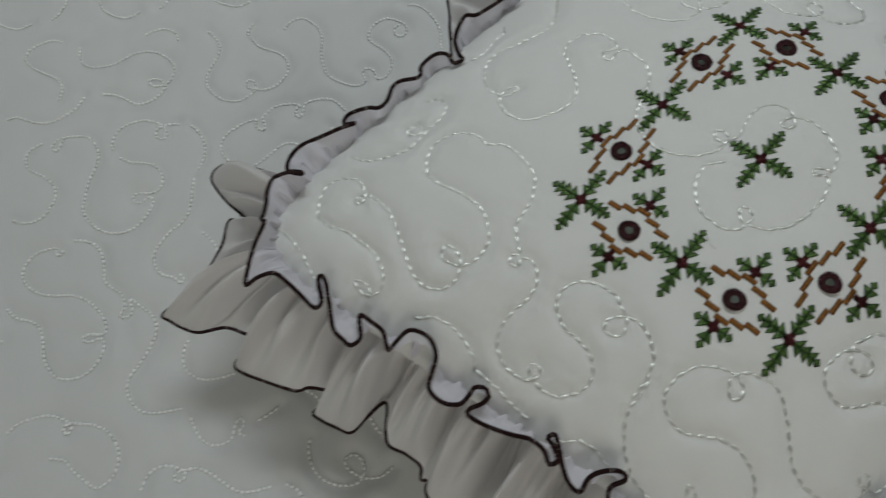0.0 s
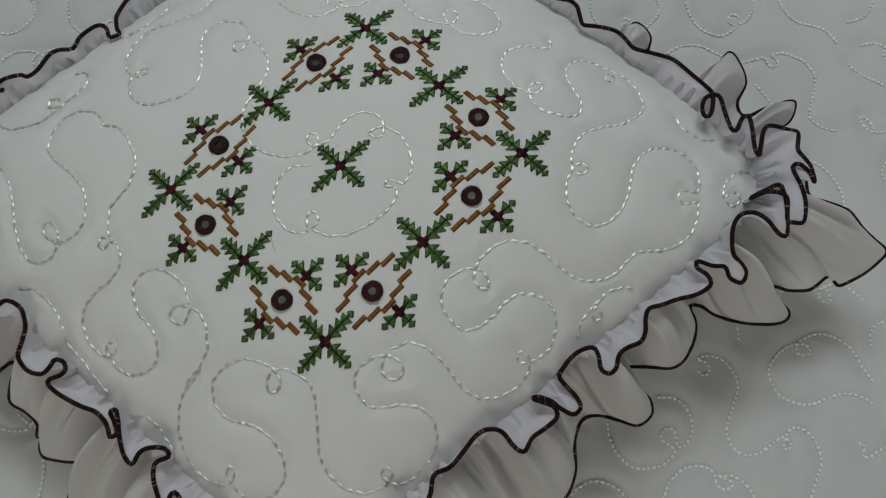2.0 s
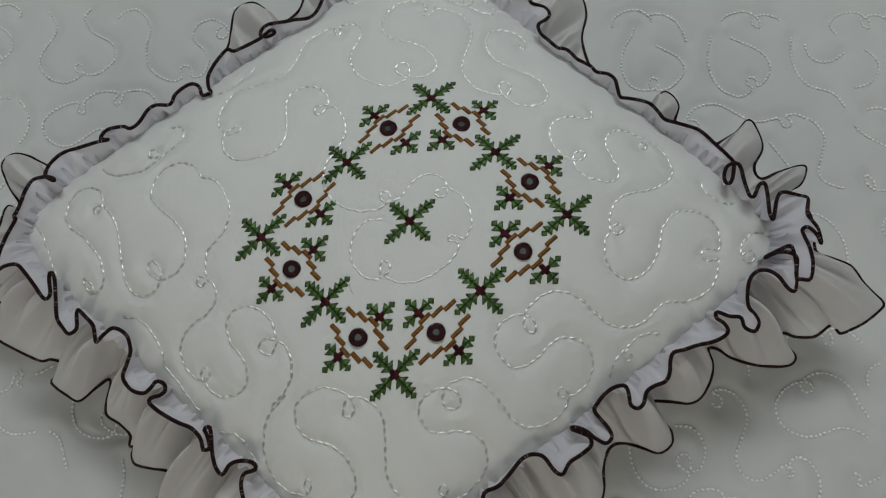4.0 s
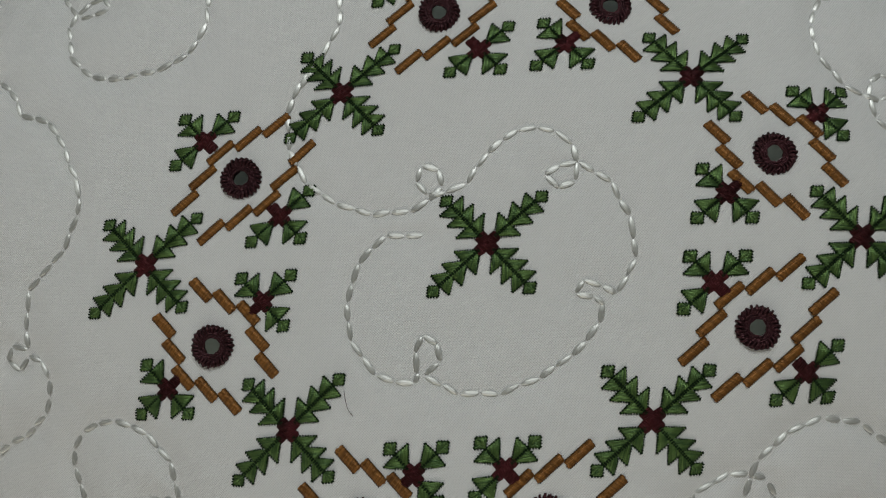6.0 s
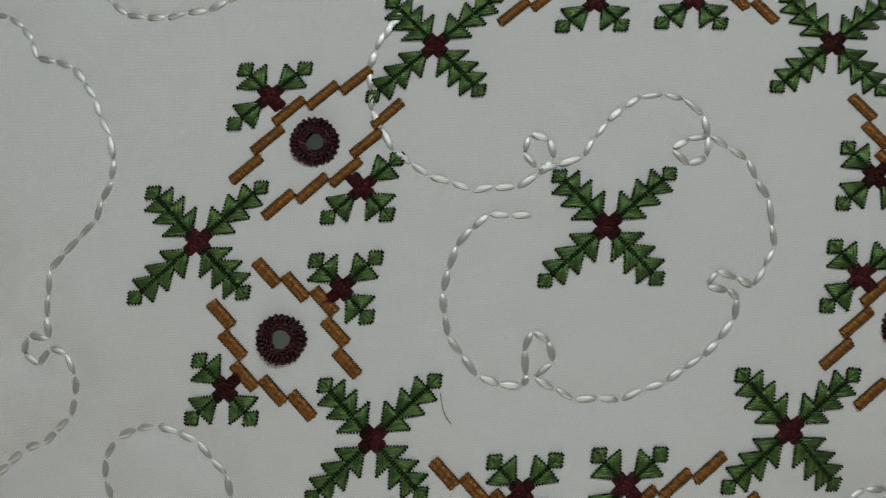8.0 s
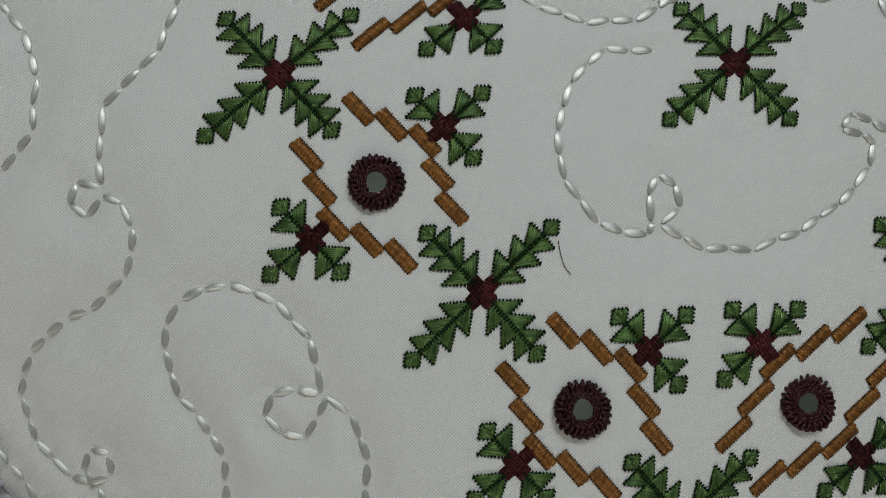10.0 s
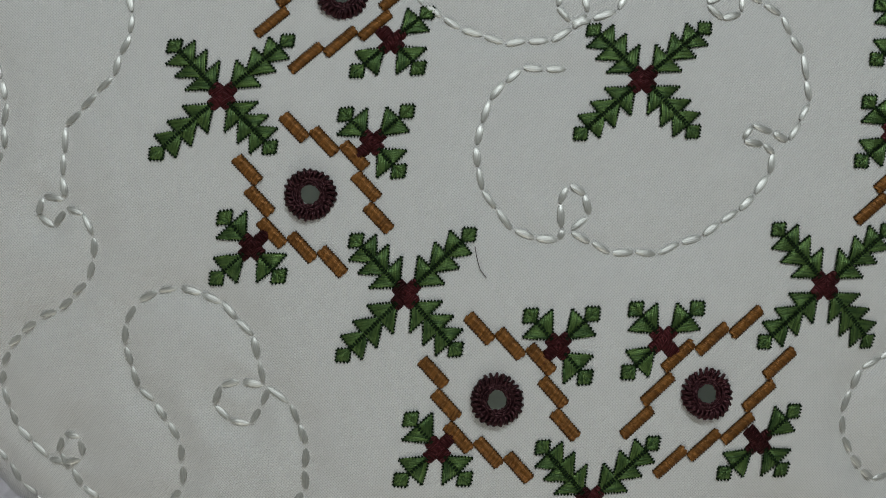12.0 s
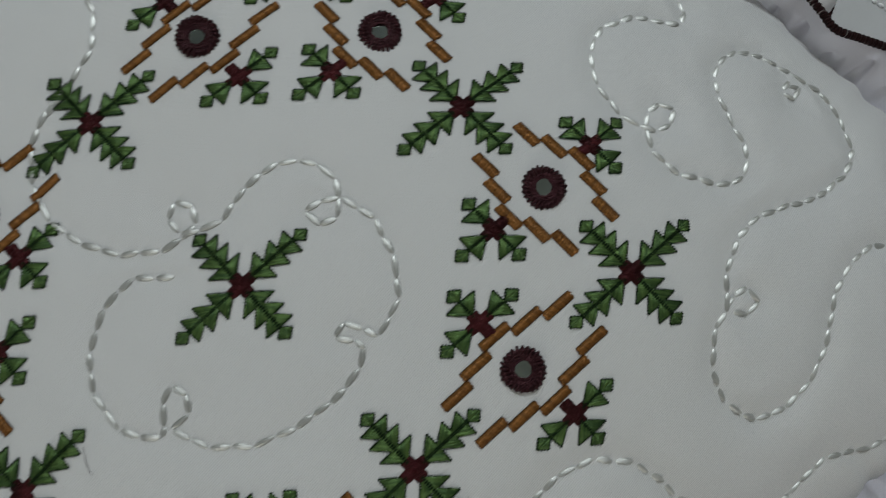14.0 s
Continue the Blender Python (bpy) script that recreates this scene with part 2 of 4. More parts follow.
def bend(u, v):
    """How far the outline's rounding reaches in from the rim."""
    return 1 + (rounding(u, v) - 1) * np.clip(np.maximum(abs(u), abs(v)), 0, 1)**6


def from_plan(x, y):
    x, y = np.asarray(x, float), np.asarray(y, float)
    u, v = np.zeros_like(x), np.zeros_like(x)
    for _ in range(10):
        p = to_plan(u, v) - np.stack([x, y], -1)
        du = (np.stack([v - 1, 1 - v, 1 + v, -1 - v], -1) / 4) @ CORNERS
        dv = (np.stack([u - 1, -1 - u, 1 + u, 1 - u], -1) / 4) @ CORNERS
        det = du[..., 0] * dv[..., 1] - du[..., 1] * dv[..., 0]
        u = u - (p[..., 0] * dv[..., 1] - p[..., 1] * dv[..., 0]) / det
        v = v - (du[..., 0] * p[..., 1] - du[..., 1] * p[..., 0]) / det
    return u, v


def dome(s, t):
    return np.clip(1 - abs(s)**2.6, 0, 1)**0.7 * np.clip(1 - abs(t)**2.6, 0, 1)**0.7


def plain_top(x, y):
    u, v = from_plan(x, y)
    g = bend(u, v)
    lean = (0.06 * x - 0.035 * y) * np.exp(-(x**2 + y**2) / 0.0169)
    return SEAM + CROWN * dome(np.clip(u / g, -1, 1), np.clip(v / g, -1, 1)) + lean


class Field:
    """The distance to the nearest quilting stitch, on a raster."""

    def __init__(self, x0, y0, x1, y1, cell, reach):
        self.x0, self.y0, self.cell, self.reach = x0, y0, cell, reach
        self.d = np.full((int((y1 - y0) / cell) + 2, int((x1 - x0) / cell) + 2), reach)

    def mark(self, x, y):
        k = int(self.reach / self.cell) + 1
        i, j = int((y - self.y0) / self.cell), int((x - self.x0) / self.cell)
        i0, i1, j0, j1 = max(i - k, 0), min(i + k + 2, self.d.shape[0]), max(j - k, 0), min(j + k + 2, self.d.shape[1])
        if i0 >= i1 or j0 >= j1:
            return
        yy = self.y0 + np.arange(i0, i1)[:, None] * self.cell - y
        xx = self.x0 + np.arange(j0, j1)[None] * self.cell - x
        self.d[i0:i1, j0:j1] = np.minimum(self.d[i0:i1, j0:j1], np.hypot(xx, yy))

    def at(self, x, y):
        fx = np.clip((x - self.x0) / self.cell, 0, self.d.shape[1] - 1.001)
        fy = np.clip((y - self.y0) / self.cell, 0, self.d.shape[0] - 1.001)
        j, i = fx.astype(int), fy.astype(int)
        a, b, d = fx - j, fy - i, self.d
        return (d[i, j] * (1 - a) + d[i, j + 1] * a) * (1 - b) + (d[i + 1, j] * (1 - a) + d[i + 1, j + 1] * a) * b


RUNS = []


def quilt_run(points):
    """One run of the meandering quilting, in millimetres on the cushion's plan."""
    RUNS.append(spline(np.array(points) / 1000, 0.001))


quilt_run([(-162, 55), (-166, 64), (-174, 70), (-184, 72), (-194, 70), (-200, 63), (-204, 52), (-203, 44), (-196, 35), (-188, 28), (-179, 18), (-173, 8), (-172, -3), (-173, -11), (-178, -18), (-186, -22), (-192, -23), (-199, -19), (-204, -14), (-204, -9), (-200, -7), (-195, -10), (-193, -16), (-193, -22), (-196, -28), (-202, -32), (-209, -32), (-218, -28), (-224, -18), (-226, -10), (-228, 3), (-230, 17), (-234, 30), (-240, 39), (-246, 46)])
quilt_run([(-246, 46), (-253, 47), (-256, 46), (-255, 42), (-250, 40), (-248, 44), (-248, 52), (-251, 60), (-258, 65), (-266, 67), (-275, 65), (-280, 58), (-283, 48), (-282, 41), (-274, 31), (-263, 23), (-254, 12), (-248, 5), (-244, -7), (-244, -17), (-250, -23), (-256, -22), (-261, -17), (-264, -12), (-262, -9), (-258, -12), (-254, -18), (-254, -22)])
quilt_run([(-162, 55), (-156, 54), (-149, 50), (-144, 42), (-140, 33), (-137, 24), (-139, 15), (-143, 6), (-148, 1), (-154, -5), (-156, -11), (-156, -20), (-156, -25), (-160, -24), (-164, -26), (-163, -31), (-159, -32), (-156, -29), (-154, -26), (-150, -31), (-148, -39), (-150, -45), (-156, -52), (-167, -57), (-174, -62), (-179, -69), (-180, -74), (-179, -82), (-175, -90), (-168, -96), (-163, -98), (-158, -96), (-157, -92), (-159, -88), (-164, -90), (-165, -95), (-162, -99)])
quilt_run([(-162, -99), (-157, -106), (-151, -110), (-143, -111), (-135, -110), (-129, -105), (-127, -98), (-128, -90), (-132, -83), (-139, -74), (-141, -65), (-141, -58), (-137, -53), (-131, -50), (-123, -50), (-116, -53), (-110, -58), (-106, -64), (-104, -71), (-104, -76), (-108, -75), (-115, -75), (-117, -80), (-114, -85), (-108, -86), (-104, -81), (-103, -76), (-98, -80), (-94, -86), (-93, -94), (-93, -101), (-96, -108), (-102, -115), (-110, -121)])
quilt_run([(-98, -113), (-105, -120), (-113, -127), (-117, -136), (-119, -148), (-118, -157), (-115, -167), (-108, -176), (-100, -181), (-92, -183), (-86, -182), (-85, -176), (-87, -171), (-90, -173), (-90, -177), (-88, -182), (-83, -189), (-76, -194), (-67, -194), (-59, -190), (-54, -184), (-52, -176), (-54, -168), (-57, -161), (-65, -153), (-73, -149), (-83, -146), (-90, -140), (-93, -131), (-92, -123), (-86, -117), (-78, -113), (-68, -112), (-60, -115), (-54, -118)])
quilt_run([(-54, -118), (-49, -125), (-50, -132), (-54, -134), (-58, -131), (-57, -125), (-52, -120), (-46, -120), (-40, -123), (-34, -127), (-30, -133), (-29, -140), (-29, -151), (-30, -162), (-30, -174), (-26, -183), (-19, -191), (-10, -195), (-1, -196), (8, -192), (13, -188), (11, -182), (7, -182), (5, -186), (9, -190), (14, -193), (23, -191), (32, -184), (40, -175), (42, -166), (40, -155), (32, -149), (20, -147), (8, -148), (0, -144), (-4, -136), (-4, -129), (1, -123), (8, -119), (16, -118)])
quilt_run([(15, -118), (22, -120), (26, -126), (25, -131), (19, -133), (14, -131), (13, -125), (16, -117), (22, -114), (32, -112), (40, -115), (47, -121), (53, -128), (58, -137), (66, -144), (75, -147), (83, -146), (92, -143), (101, -136), (105, -128), (105, -124), (101, -120), (97, -121), (96, -125), (99, -128), (104, -127), (112, -124), (119, -119), (123, -111), (125, -103), (123, -96), (118, -90), (109, -87), (101, -87), (92, -92), (86, -98)])
quilt_run([(86, -98), (79, -103), (70, -107), (62, -106), (57, -100), (53, -94), (53, -87), (55, -80), (61, -74), (69, -71), (77, -71), (82, -75), (84, -81), (80, -85), (76, -82), (74, -76), (77, -68), (82, -63), (91, -57), (101, -55), (111, -57), (119, -62), (125, -68), (134, -75), (142, -79), (153, -80), (165, -77), (174, -70), (181, -64), (188, -62), (203, -61), (215, -57), (223, -52), (228, -46), (231, -38), (233, -29)])
quilt_run([(233, -29), (228, -31), (221, -31), (217, -28), (220, -23), (227, -22), (232, -24), (236, -18), (235, -3), (227, 5), (216, 8), (204, 7), (195, 1), (187, -9), (184, -20), (178, -33), (169, -42), (157, -47), (147, -44), (140, -36), (139, -27), (140, -19), (144, -13)])
quilt_run([(145, -13), (146, 0), (155, 14), (168, 20), (184, 24), (198, 32), (206, 41), (205, 54), (200, 65), (185, 74), (173, 79), (161, 77), (153, 67), (154, 56), (159, 42), (159, 34), (152, 28), (142, 29), (130, 33), (124, 43), (125, 51), (130, 56), (135, 53), (132, 47), (126, 46), (120, 48), (114, 54), (109, 64), (110, 77), (117, 85), (130, 89), (142, 87), (148, 93), (146, 98)])
quilt_run([(144, -13), (148, -7), (153, -6), (157, -9), (154, -13), (150, -14), (146, -13)])
quilt_run([(45, 136), (48, 148), (54, 164), (57, 178), (54, 193), (48, 202), (36, 207), (29, 208), (24, 203), (19, 196), (17, 202), (21, 210), (12, 218), (5, 220), (-7, 215), (-14, 205), (-18, 192), (-15, 178), (-6, 170), (8, 165), (17, 157), (24, 147), (25, 137), (20, 130), (11, 127), (2, 129), (4, 138), (1, 143), (-5, 144), (-8, 139), (-6, 132), (2, 128), (-7, 122), (-16, 121), (-24, 124), (-33, 130), (-40, 138), (-44, 149), (-44, 160), (-40, 170), (-36, 180)])
quilt_run([(-36, 180), (-36, 190), (-41, 195), (-51, 198), (-56, 196), (-52, 189), (-55, 185), (-59, 188), (-58, 195), (-65, 196), (-75, 191), (-84, 184), (-88, 171), (-92, 158), (-99, 148), (-110, 143), (-125, 140), (-140, 138), (-148, 130), (-153, 119), (-153, 106), (-149, 97), (-144, 92), (-136, 92), (-132, 95), (-136, 99), (-142, 96), (-147, 91), (-146, 80), (-141, 71), (-132, 66), (-121, 66), (-110, 68), (-101, 73), (-96, 82), (-95, 93), (-96, 107), (-96, 118), (-90, 126), (-81, 129)])
quilt_run([(-81, 129), (-72, 127), (-65, 122), (-62, 113), (-62, 107), (-69, 109), (-74, 105), (-72, 100), (-67, 100), (-61, 107), (-56, 104), (-51, 97), (-48, 85), (-50, 75), (-56, 66), (-62, 57)])
quilt_run([(-57, 63), (-62, 58), (-65, 52), (-66, 44), (-65, 36), (-63, 30), (-58, 23), (-53, 19), (-45, 15), (-38, 13), (-31, 13), (-24, 14), (-19, 17), (-16, 21), (-16, 26), (-20, 28), (-24, 26), (-24, 22), (-22, 19), (-17, 18), (-13, 19), (-9, 21), (-5, 25), (-2, 30), (3, 34), (9, 38), (15, 38), (21, 37), (25, 33), (27, 27), (26, 21), (22, 18), (18, 20), (17, 24), (21, 26), (27, 26)])
quilt_run([(27, 26), (33, 23), (37, 19), (40, 13), (42, 7), (43, 1), (42, -6), (39, -12), (36, -15), (33, -15), (31, -11), (28, -10), (24, -12), (25, -16), (31, -16), (33, -16), (32, -20), (29, -26), (25, -31), (19, -35), (13, -39), (6, -42), (-1, -44), (-8, -44), (-15, -43), (-20, -40), (-23, -38)])
quilt_run([(-23, -38), (-19, -35), (-18, -30), (-20, -26), (-22, -26), (-26, -28), (-26, -32), (-25, -37), (-23, -39), (-26, -40), (-32, -40), (-38, -37), (-42, -33), (-45, -27), (-47, -20), (-46, -12), (-44, -5), (-40, 1), (-35, 5), (-30, 6), (-22, 5)])
quilt_run([(96, 168), (98, 162), (103, 169), (99, 180), (88, 184), (80, 184), (72, 179), (68, 168), (68, 156), (74, 146), (80, 141), (87, 138), (98, 133), (107, 128), (112, 119), (113, 110), (108, 102), (98, 98), (87, 99), (79, 105), (74, 113), (74, 119), (78, 123), (83, 120), (83, 113), (78, 108), (72, 108), (66, 110), (57, 113), (51, 120), (47, 127), (45, 136)])
quilt_run([(-196, 112), (-188, 112), (-183, 105), (-183, 98), (-189, 90), (-197, 85), (-205, 78), (-214, 72), (-229, 72), (-243, 74), (-254, 83)])
quilt_run([(-201, 86), (-206, 92), (-213, 92), (-212, 86), (-206, 82), (-201, 85)])
quilt_run([(-129, 168), (-129, 160), (-137, 155), (-148, 144), (-158, 141)])
quilt_run([(-320, 50), (-312, 42), (-304, 32), (-297, 16), (-292, 2), (-286, -7)])
quilt_run([(-228, -44), (-215, -47), (-206, -55), (-200, -64), (-196, -74), (-195, -84), (-187, -93), (-180, -104), (-174, -112), (-169, -118)])
quilt_run([(179, -84), (169, -84), (160, -87), (154, -92), (147, -98), (142, -103), (139, -109), (138, -115)])
quilt_run([(154, -94), (149, -98), (149, -102), (152, -104), (156, -102), (154, -96)])
quilt_run([(253, -26), (255, -17), (267, -7), (278, -6), (289, -13)])
quilt_run([(254, -26), (258, -22), (265, -22), (267, -26), (263, -30), (256, -31), (254, -26)])
quilt_run([(229, 34), (233, 24), (246, 17), (255, 18)])
quilt_run([(-17, 239), (-27, 233), (-37, 228), (-47, 228), (-54, 247), (-51, 257)])
quilt_run([(30, 238), (37, 224), (46, 216), (56, 213), (68, 206), (78, 206), (79, 216), (72, 228), (67, 248)])
quilt_run([(59, 216), (54, 214), (53, 222), (57, 228), (62, 224), (59, 216)])
quilt_run([(185, 69), (182, 65), (182, 61), (186, 61), (189, 65), (188, 68), (184, 67)])
quilt_run([(-155, -134), (-143, -136), (-135, -142), (-130, -151), (-125, -160)])

puff = Field(-0.37, -0.27, 0.34, 0.32, 0.001, 0.018)
for run in RUNS:
    for x, y in run:
        puff.mark(x, y)


def ripple(x, y):
    """Soft unevenness of the filling."""
    return 0.0010 * np.sin(31 * x + 9 * y + 1) * np.sin(27 * y - 12 * x) + 0.0003 * np.sin(83 * x - 40 * y) * np.sin(71 * y + 33 * x + 2)


def puckers(u, v):
    """Small tucks where the cover is gathered into the seam."""
    m = np.maximum(abs(u), abs(v))
    along = np.where(abs(u) > abs(v), v, u) * 0.2 + np.where(abs(u) > abs(v), 0.3, 0.0)
    wave = np.sin(along * 290 + 3 * np.sin(along * 61)) + 0.6 * np.sin(along * 520 + 2)
    return 0.0013 * wave * np.exp(-np.clip(1 - m, 0, 1) / 0.055) * np.clip((1 - m) / 0.01, 0, 1)


def top(x, y):
    x, y = np.asarray(x, float), np.asarray(y, float)
    d = puff.at(x, y)
    u, v = from_plan(x, y)
    fade = np.clip((1 - np.maximum(abs(u), abs(v))) / 0.2, 0, 1)
    outer = np.clip(np.maximum(abs(u), abs(v)) * 2 - 0.7, 0, 1)
    return plain_top(x, y) + fade * (ripple(x, y) - (0.0008 + 0.0016 * outer) * np.exp(-(d / 0.0065)**2) - (0.0002 + 0.0006 * outer) * np.exp(-(d / 0.0028)**2) + (0.0001 + 0.0002 * outer) * np.exp(-(d / 0.013)**2) * np.sin(330 * x + 2 * np.sin(120 * y)) * np.sin(310 * y + 2 * np.sin(130 * x))) + puckers(u, v)


# ---- room ----
RX0, RY0, RX1, RY1, FLOOR_Z, TOP_Z = -1.7, -1.9, 1.9, 2.0, -0.55, 2.1


def structure(ob, label, category):
    return tagged(ob, label, category, kind="structure")


structure(part("floor", box(RX0, RY0, FLOOR_Z - 0.1, RX1, RY1, FLOOR_Z), [FLOOR]), "pale tiled floor of the bedroom", "floor")
structure(part("ceiling", box(RX0, RY0, TOP_Z, RX1, RY1, TOP_Z + 0.1), [PLASTER]), "plain white painted bedroom ceiling", "ceiling")
structure(part("wall_west", box(RX0 - 0.12, RY0, FLOOR_Z, RX0, RY1, TOP_Z), [PLASTER]), "plain white painted bedroom wall", "wall")
structure(part("wall_east", box(RX1, RY0, FLOOR_Z, RX1 + 0.12, RY1, TOP_Z), [PLASTER]), "plain white painted bedroom wall", "wall")
structure(part("wall_north", box(RX0 - 0.12, RY1, FLOOR_Z, RX1 + 0.12, RY1 + 0.12, TOP_Z), [PLASTER]), "plain white painted bedroom wall", "wall")
# unseen south wall; its opening is made up to go with the added fill
south = Shape()
for x0, z0, x1, z1 in ((RX0 - 0.12, FLOOR_Z, -1.0, TOP_Z), (0.2, FLOOR_Z, RX1 + 0.12, TOP_Z), (-1.0, FLOOR_Z, 0.2, 0.5), (-1.0, 1.6, 0.2, TOP_Z)):
    b = box(x0, RY0 - 0.12, z0, x1, RY0, z1)
    south.add(b.v[0], b.f)
structure(part("wall_south", south, [PLASTER]), "white painted bedroom wall with an opening made for the fill light", "wall")

# ---- bedspread ----
P_STEP, Q_STEP = np.array([0.1163, -0.0107]), np.array([0.0, -0.1165])
UNIT = [(-359, 266), (-356, 273), (-361, 284), (-365, 279), (-359, 268), (-347, 266), (-332, 271), (-323, 283), (-320, 293), (-326, 306), (-339, 316), (-352, 326), (-361, 339), (-357, 350), (-345, 356), (-330, 357), (-318, 347), (-319, 336), (-326, 340), (-324, 349), (-307, 352), (-294, 342), (-286, 326), (-284, 312), (-286, 294), (-284, 280), (-277, 267), (-264, 257), (-252, 254), (-240, 258)]
unit = spline(np.array(UNIT) / 1000, 0.001)
press = Field(-0.75, -0.62, 0.75, 0.72, 0.003, 0.024)
SHEET_RUNS = []


def sheet_piece(line, clear, least=14):
    """Adds a run of the bedspread's quilting where it keeps clear of the runs before it."""
    free = press.at(line[:, 0], line[:, 1]) >= clear
    cuts = np.flatnonzero(np.diff(free.astype(int))) + 1
    kept = [piece for piece, clear_way in zip(np.split(line, cuts), np.split(free, cuts)) if clear_way[0] and len(piece) > least]
    SHEET_RUNS.extend(kept)
    for x, y in (p for piece in kept for p in piece[::2]):
        press.mark(x, y)


def sheet_run(points):
    """One meandering run of the bedspread's quilting, in millimetres on the bed."""
    sheet_piece(spline(np.array(points) / 1000, 0.001), 0.010)


sheet_run([(-402, 354), (-394, 343), (-391, 332), (-393, 322), (-398, 313), (-404, 303), (-406, 293), (-404, 283), (-399, 275), (-392, 268), (-383, 264), (-373, 262), (-364, 266), (-359, 270), (-357, 277), (-360, 284), (-365, 285), (-367, 281), (-364, 275), (-356, 272), (-348, 270), (-339, 272), (-331, 278), (-324, 286), (-323, 294), (-325, 303), (-330, 310), (-340, 317), (-349, 323), (-355, 330), (-359, 337), (-361, 344), (-358, 350), (-354, 354)])
sheet_run([(-324, 339), (-320, 344), (-315, 348), (-304, 350), (-296, 344), (-289, 334), (-286, 321), (-287, 311), (-289, 298), (-288, 287), (-286, 276), (-279, 267), (-271, 260), (-260, 255), (-252, 256), (-248, 259), (-251, 267), (-249, 273), (-243, 273), (-238, 266), (-239, 260), (-232, 258), (-226, 262), (-222, 269), (-220, 278), (-223, 287), (-228, 295), (-234, 301), (-239, 308), (-239, 316), (-234, 324), (-228, 328), (-218, 330), (-210, 326), (-202, 320), (-200, 313), (-202, 307), (-208, 305), (-213, 310), (-212, 317), (-206, 320)])
sheet_run([(-272, 228), (-278, 237), (-284, 243), (-291, 246), (-299, 247), (-306, 247), (-311, 245), (-313, 238), (-316, 231), (-320, 233), (-321, 239), (-317, 243), (-314, 244), (-320, 247), (-327, 248), (-335, 248), (-343, 246), (-348, 242), (-353, 237), (-351, 229), (-352, 222), (-358, 226), (-360, 231), (-357, 237), (-365, 237), (-372, 235), (-381, 231), (-389, 226), (-394, 219), (-395, 210), (-391, 200), (-385, 193), (-375, 187), (-366, 186), (-358, 189), (-350, 194), (-342, 200), (-334, 204), (-325, 202), (-318, 198)])
sheet_run([(-424, 245), (-418, 238), (-414, 230), (-411, 220), (-411, 209), (-414, 201), (-418, 193)])
sheet_run([(263, 257), (271, 252), (282, 246), (288, 238), (290, 230), (287, 220), (280, 212), (272, 206), (262, 203), (255, 204), (251, 207), (250, 214), (254, 220), (259, 217), (259, 210), (255, 205), (245, 205), (237, 207), (229, 213), (225, 222), (223, 233), (225, 244), (228, 253), (233, 263), (240, 272), (244, 282)])
sheet_run([(325, 266), (319, 250), (316, 237), (316, 225), (319, 212), (324, 200), (332, 194), (342, 190), (353, 194), (358, 200), (352, 203), (354, 211), (360, 212), (363, 207), (361, 201), (367, 202), (374, 209), (380, 220), (380, 231), (375, 241), (367, 248), (356, 254), (344, 262)])
sheet_run([(411, 259), (407, 244), (405, 228), (407, 215), (411, 204), (418, 197), (428, 193), (438, 188), (444, 179), (448, 169)])
sheet_run([(423, 249), (423, 235), (430, 226), (440, 224), (452, 227), (462, 234)])
sheet_run([(294, 160), (290, 167), (284, 166), (284, 171), (290, 178), (299, 182), (310, 183), (321, 181), (331, 175), (338, 169), (345, 163), (355, 159), (369, 161), (378, 162), (378, 156), (381, 151), (387, 152), (389, 158), (383, 163), (388, 165), (395, 165), (402, 162), (412, 155), (416, 147), (419, 138), (416, 126), (411, 115), (406, 104), (404, 95), (408, 88), (417, 82), (426, 79)])
sheet_run([(362, 136), (369, 121), (375, 110), (379, 104)])
sheet_run([(398, -146), (392, -133), (388, -120), (381, -110), (369, -103), (355, -103), (344, -109), (342, -116), (347, -119), (353, -117), (352, -111), (345, -109), (334, -111), (323, -118), (315, -128), (315, -139), (319, -149), (329, -156), (342, -159), (356, -156), (370, -153), (383, -156), (393, -164)])
sheet_run([(257, -122), (262, -128), (268, -122), (265, -116), (258, -114), (267, -111), (279, -115), (286, -125), (288, -138), (283, -149), (276, -161), (271, -172), (272, -183), (278, -191), (288, -194), (299, -190), (309, -184), (315, -182), (320, -188), (317, -193), (313, -190), (316, -183), (321, -177), (328, -176), (337, -182), (341, -193), (340, -206), (334, -215), (328, -226), (323, -234)])
sheet_run([(177, -156), (177, -170), (181, -183), (190, -193), (202, -196), (216, -194), (225, -188), (227, -182), (219, -177), (218, -170), (224, -166), (230, -169), (229, -180), (234, -182), (239, -178), (245, -166), (243, -152), (234, -143), (220, -141)])
sheet_run([(204, -228), (212, -218), (219, -207), (231, -199), (244, -198), (254, -202), (255, -210), (258, -217), (266, -217), (268, -213), (263, -209), (257, -207), (269, -208), (278, -216), (282, -225), (281, -235)])
sheet_run([(139, -211), (148, -204), (159, -201), (169, -204), (179, -211), (183, -219)])
sheet_run([(420, -97), (410, -101), (404, -109), (404, -118)])
sheet_run([(372, -193), (378, -195), (373, -203), (379, -204), (387, -200), (395, -198)])
sheet_run([(-536, 364), (-536, 351), (-531, 340), (-521, 334), (-509, 333), (-497, 335), (-486, 340), (-474, 343), (-462, 342), (-451, 336), (-442, 326), (-438, 315), (-441, 303), (-448, 298), (-457, 298), (-464, 303), (-463, 308), (-454, 306), (-448, 296), (-453, 287), (-460, 282), (-467, 280), (-477, 280), (-488, 288), (-500, 296), (-511, 299)])
sheet_run([(-402, 317), (-407, 308), (-408, 294), (-403, 279), (-395, 270), (-384, 263), (-374, 266), (-368, 275), (-372, 282), (-377, 281), (-373, 274), (-365, 278)])
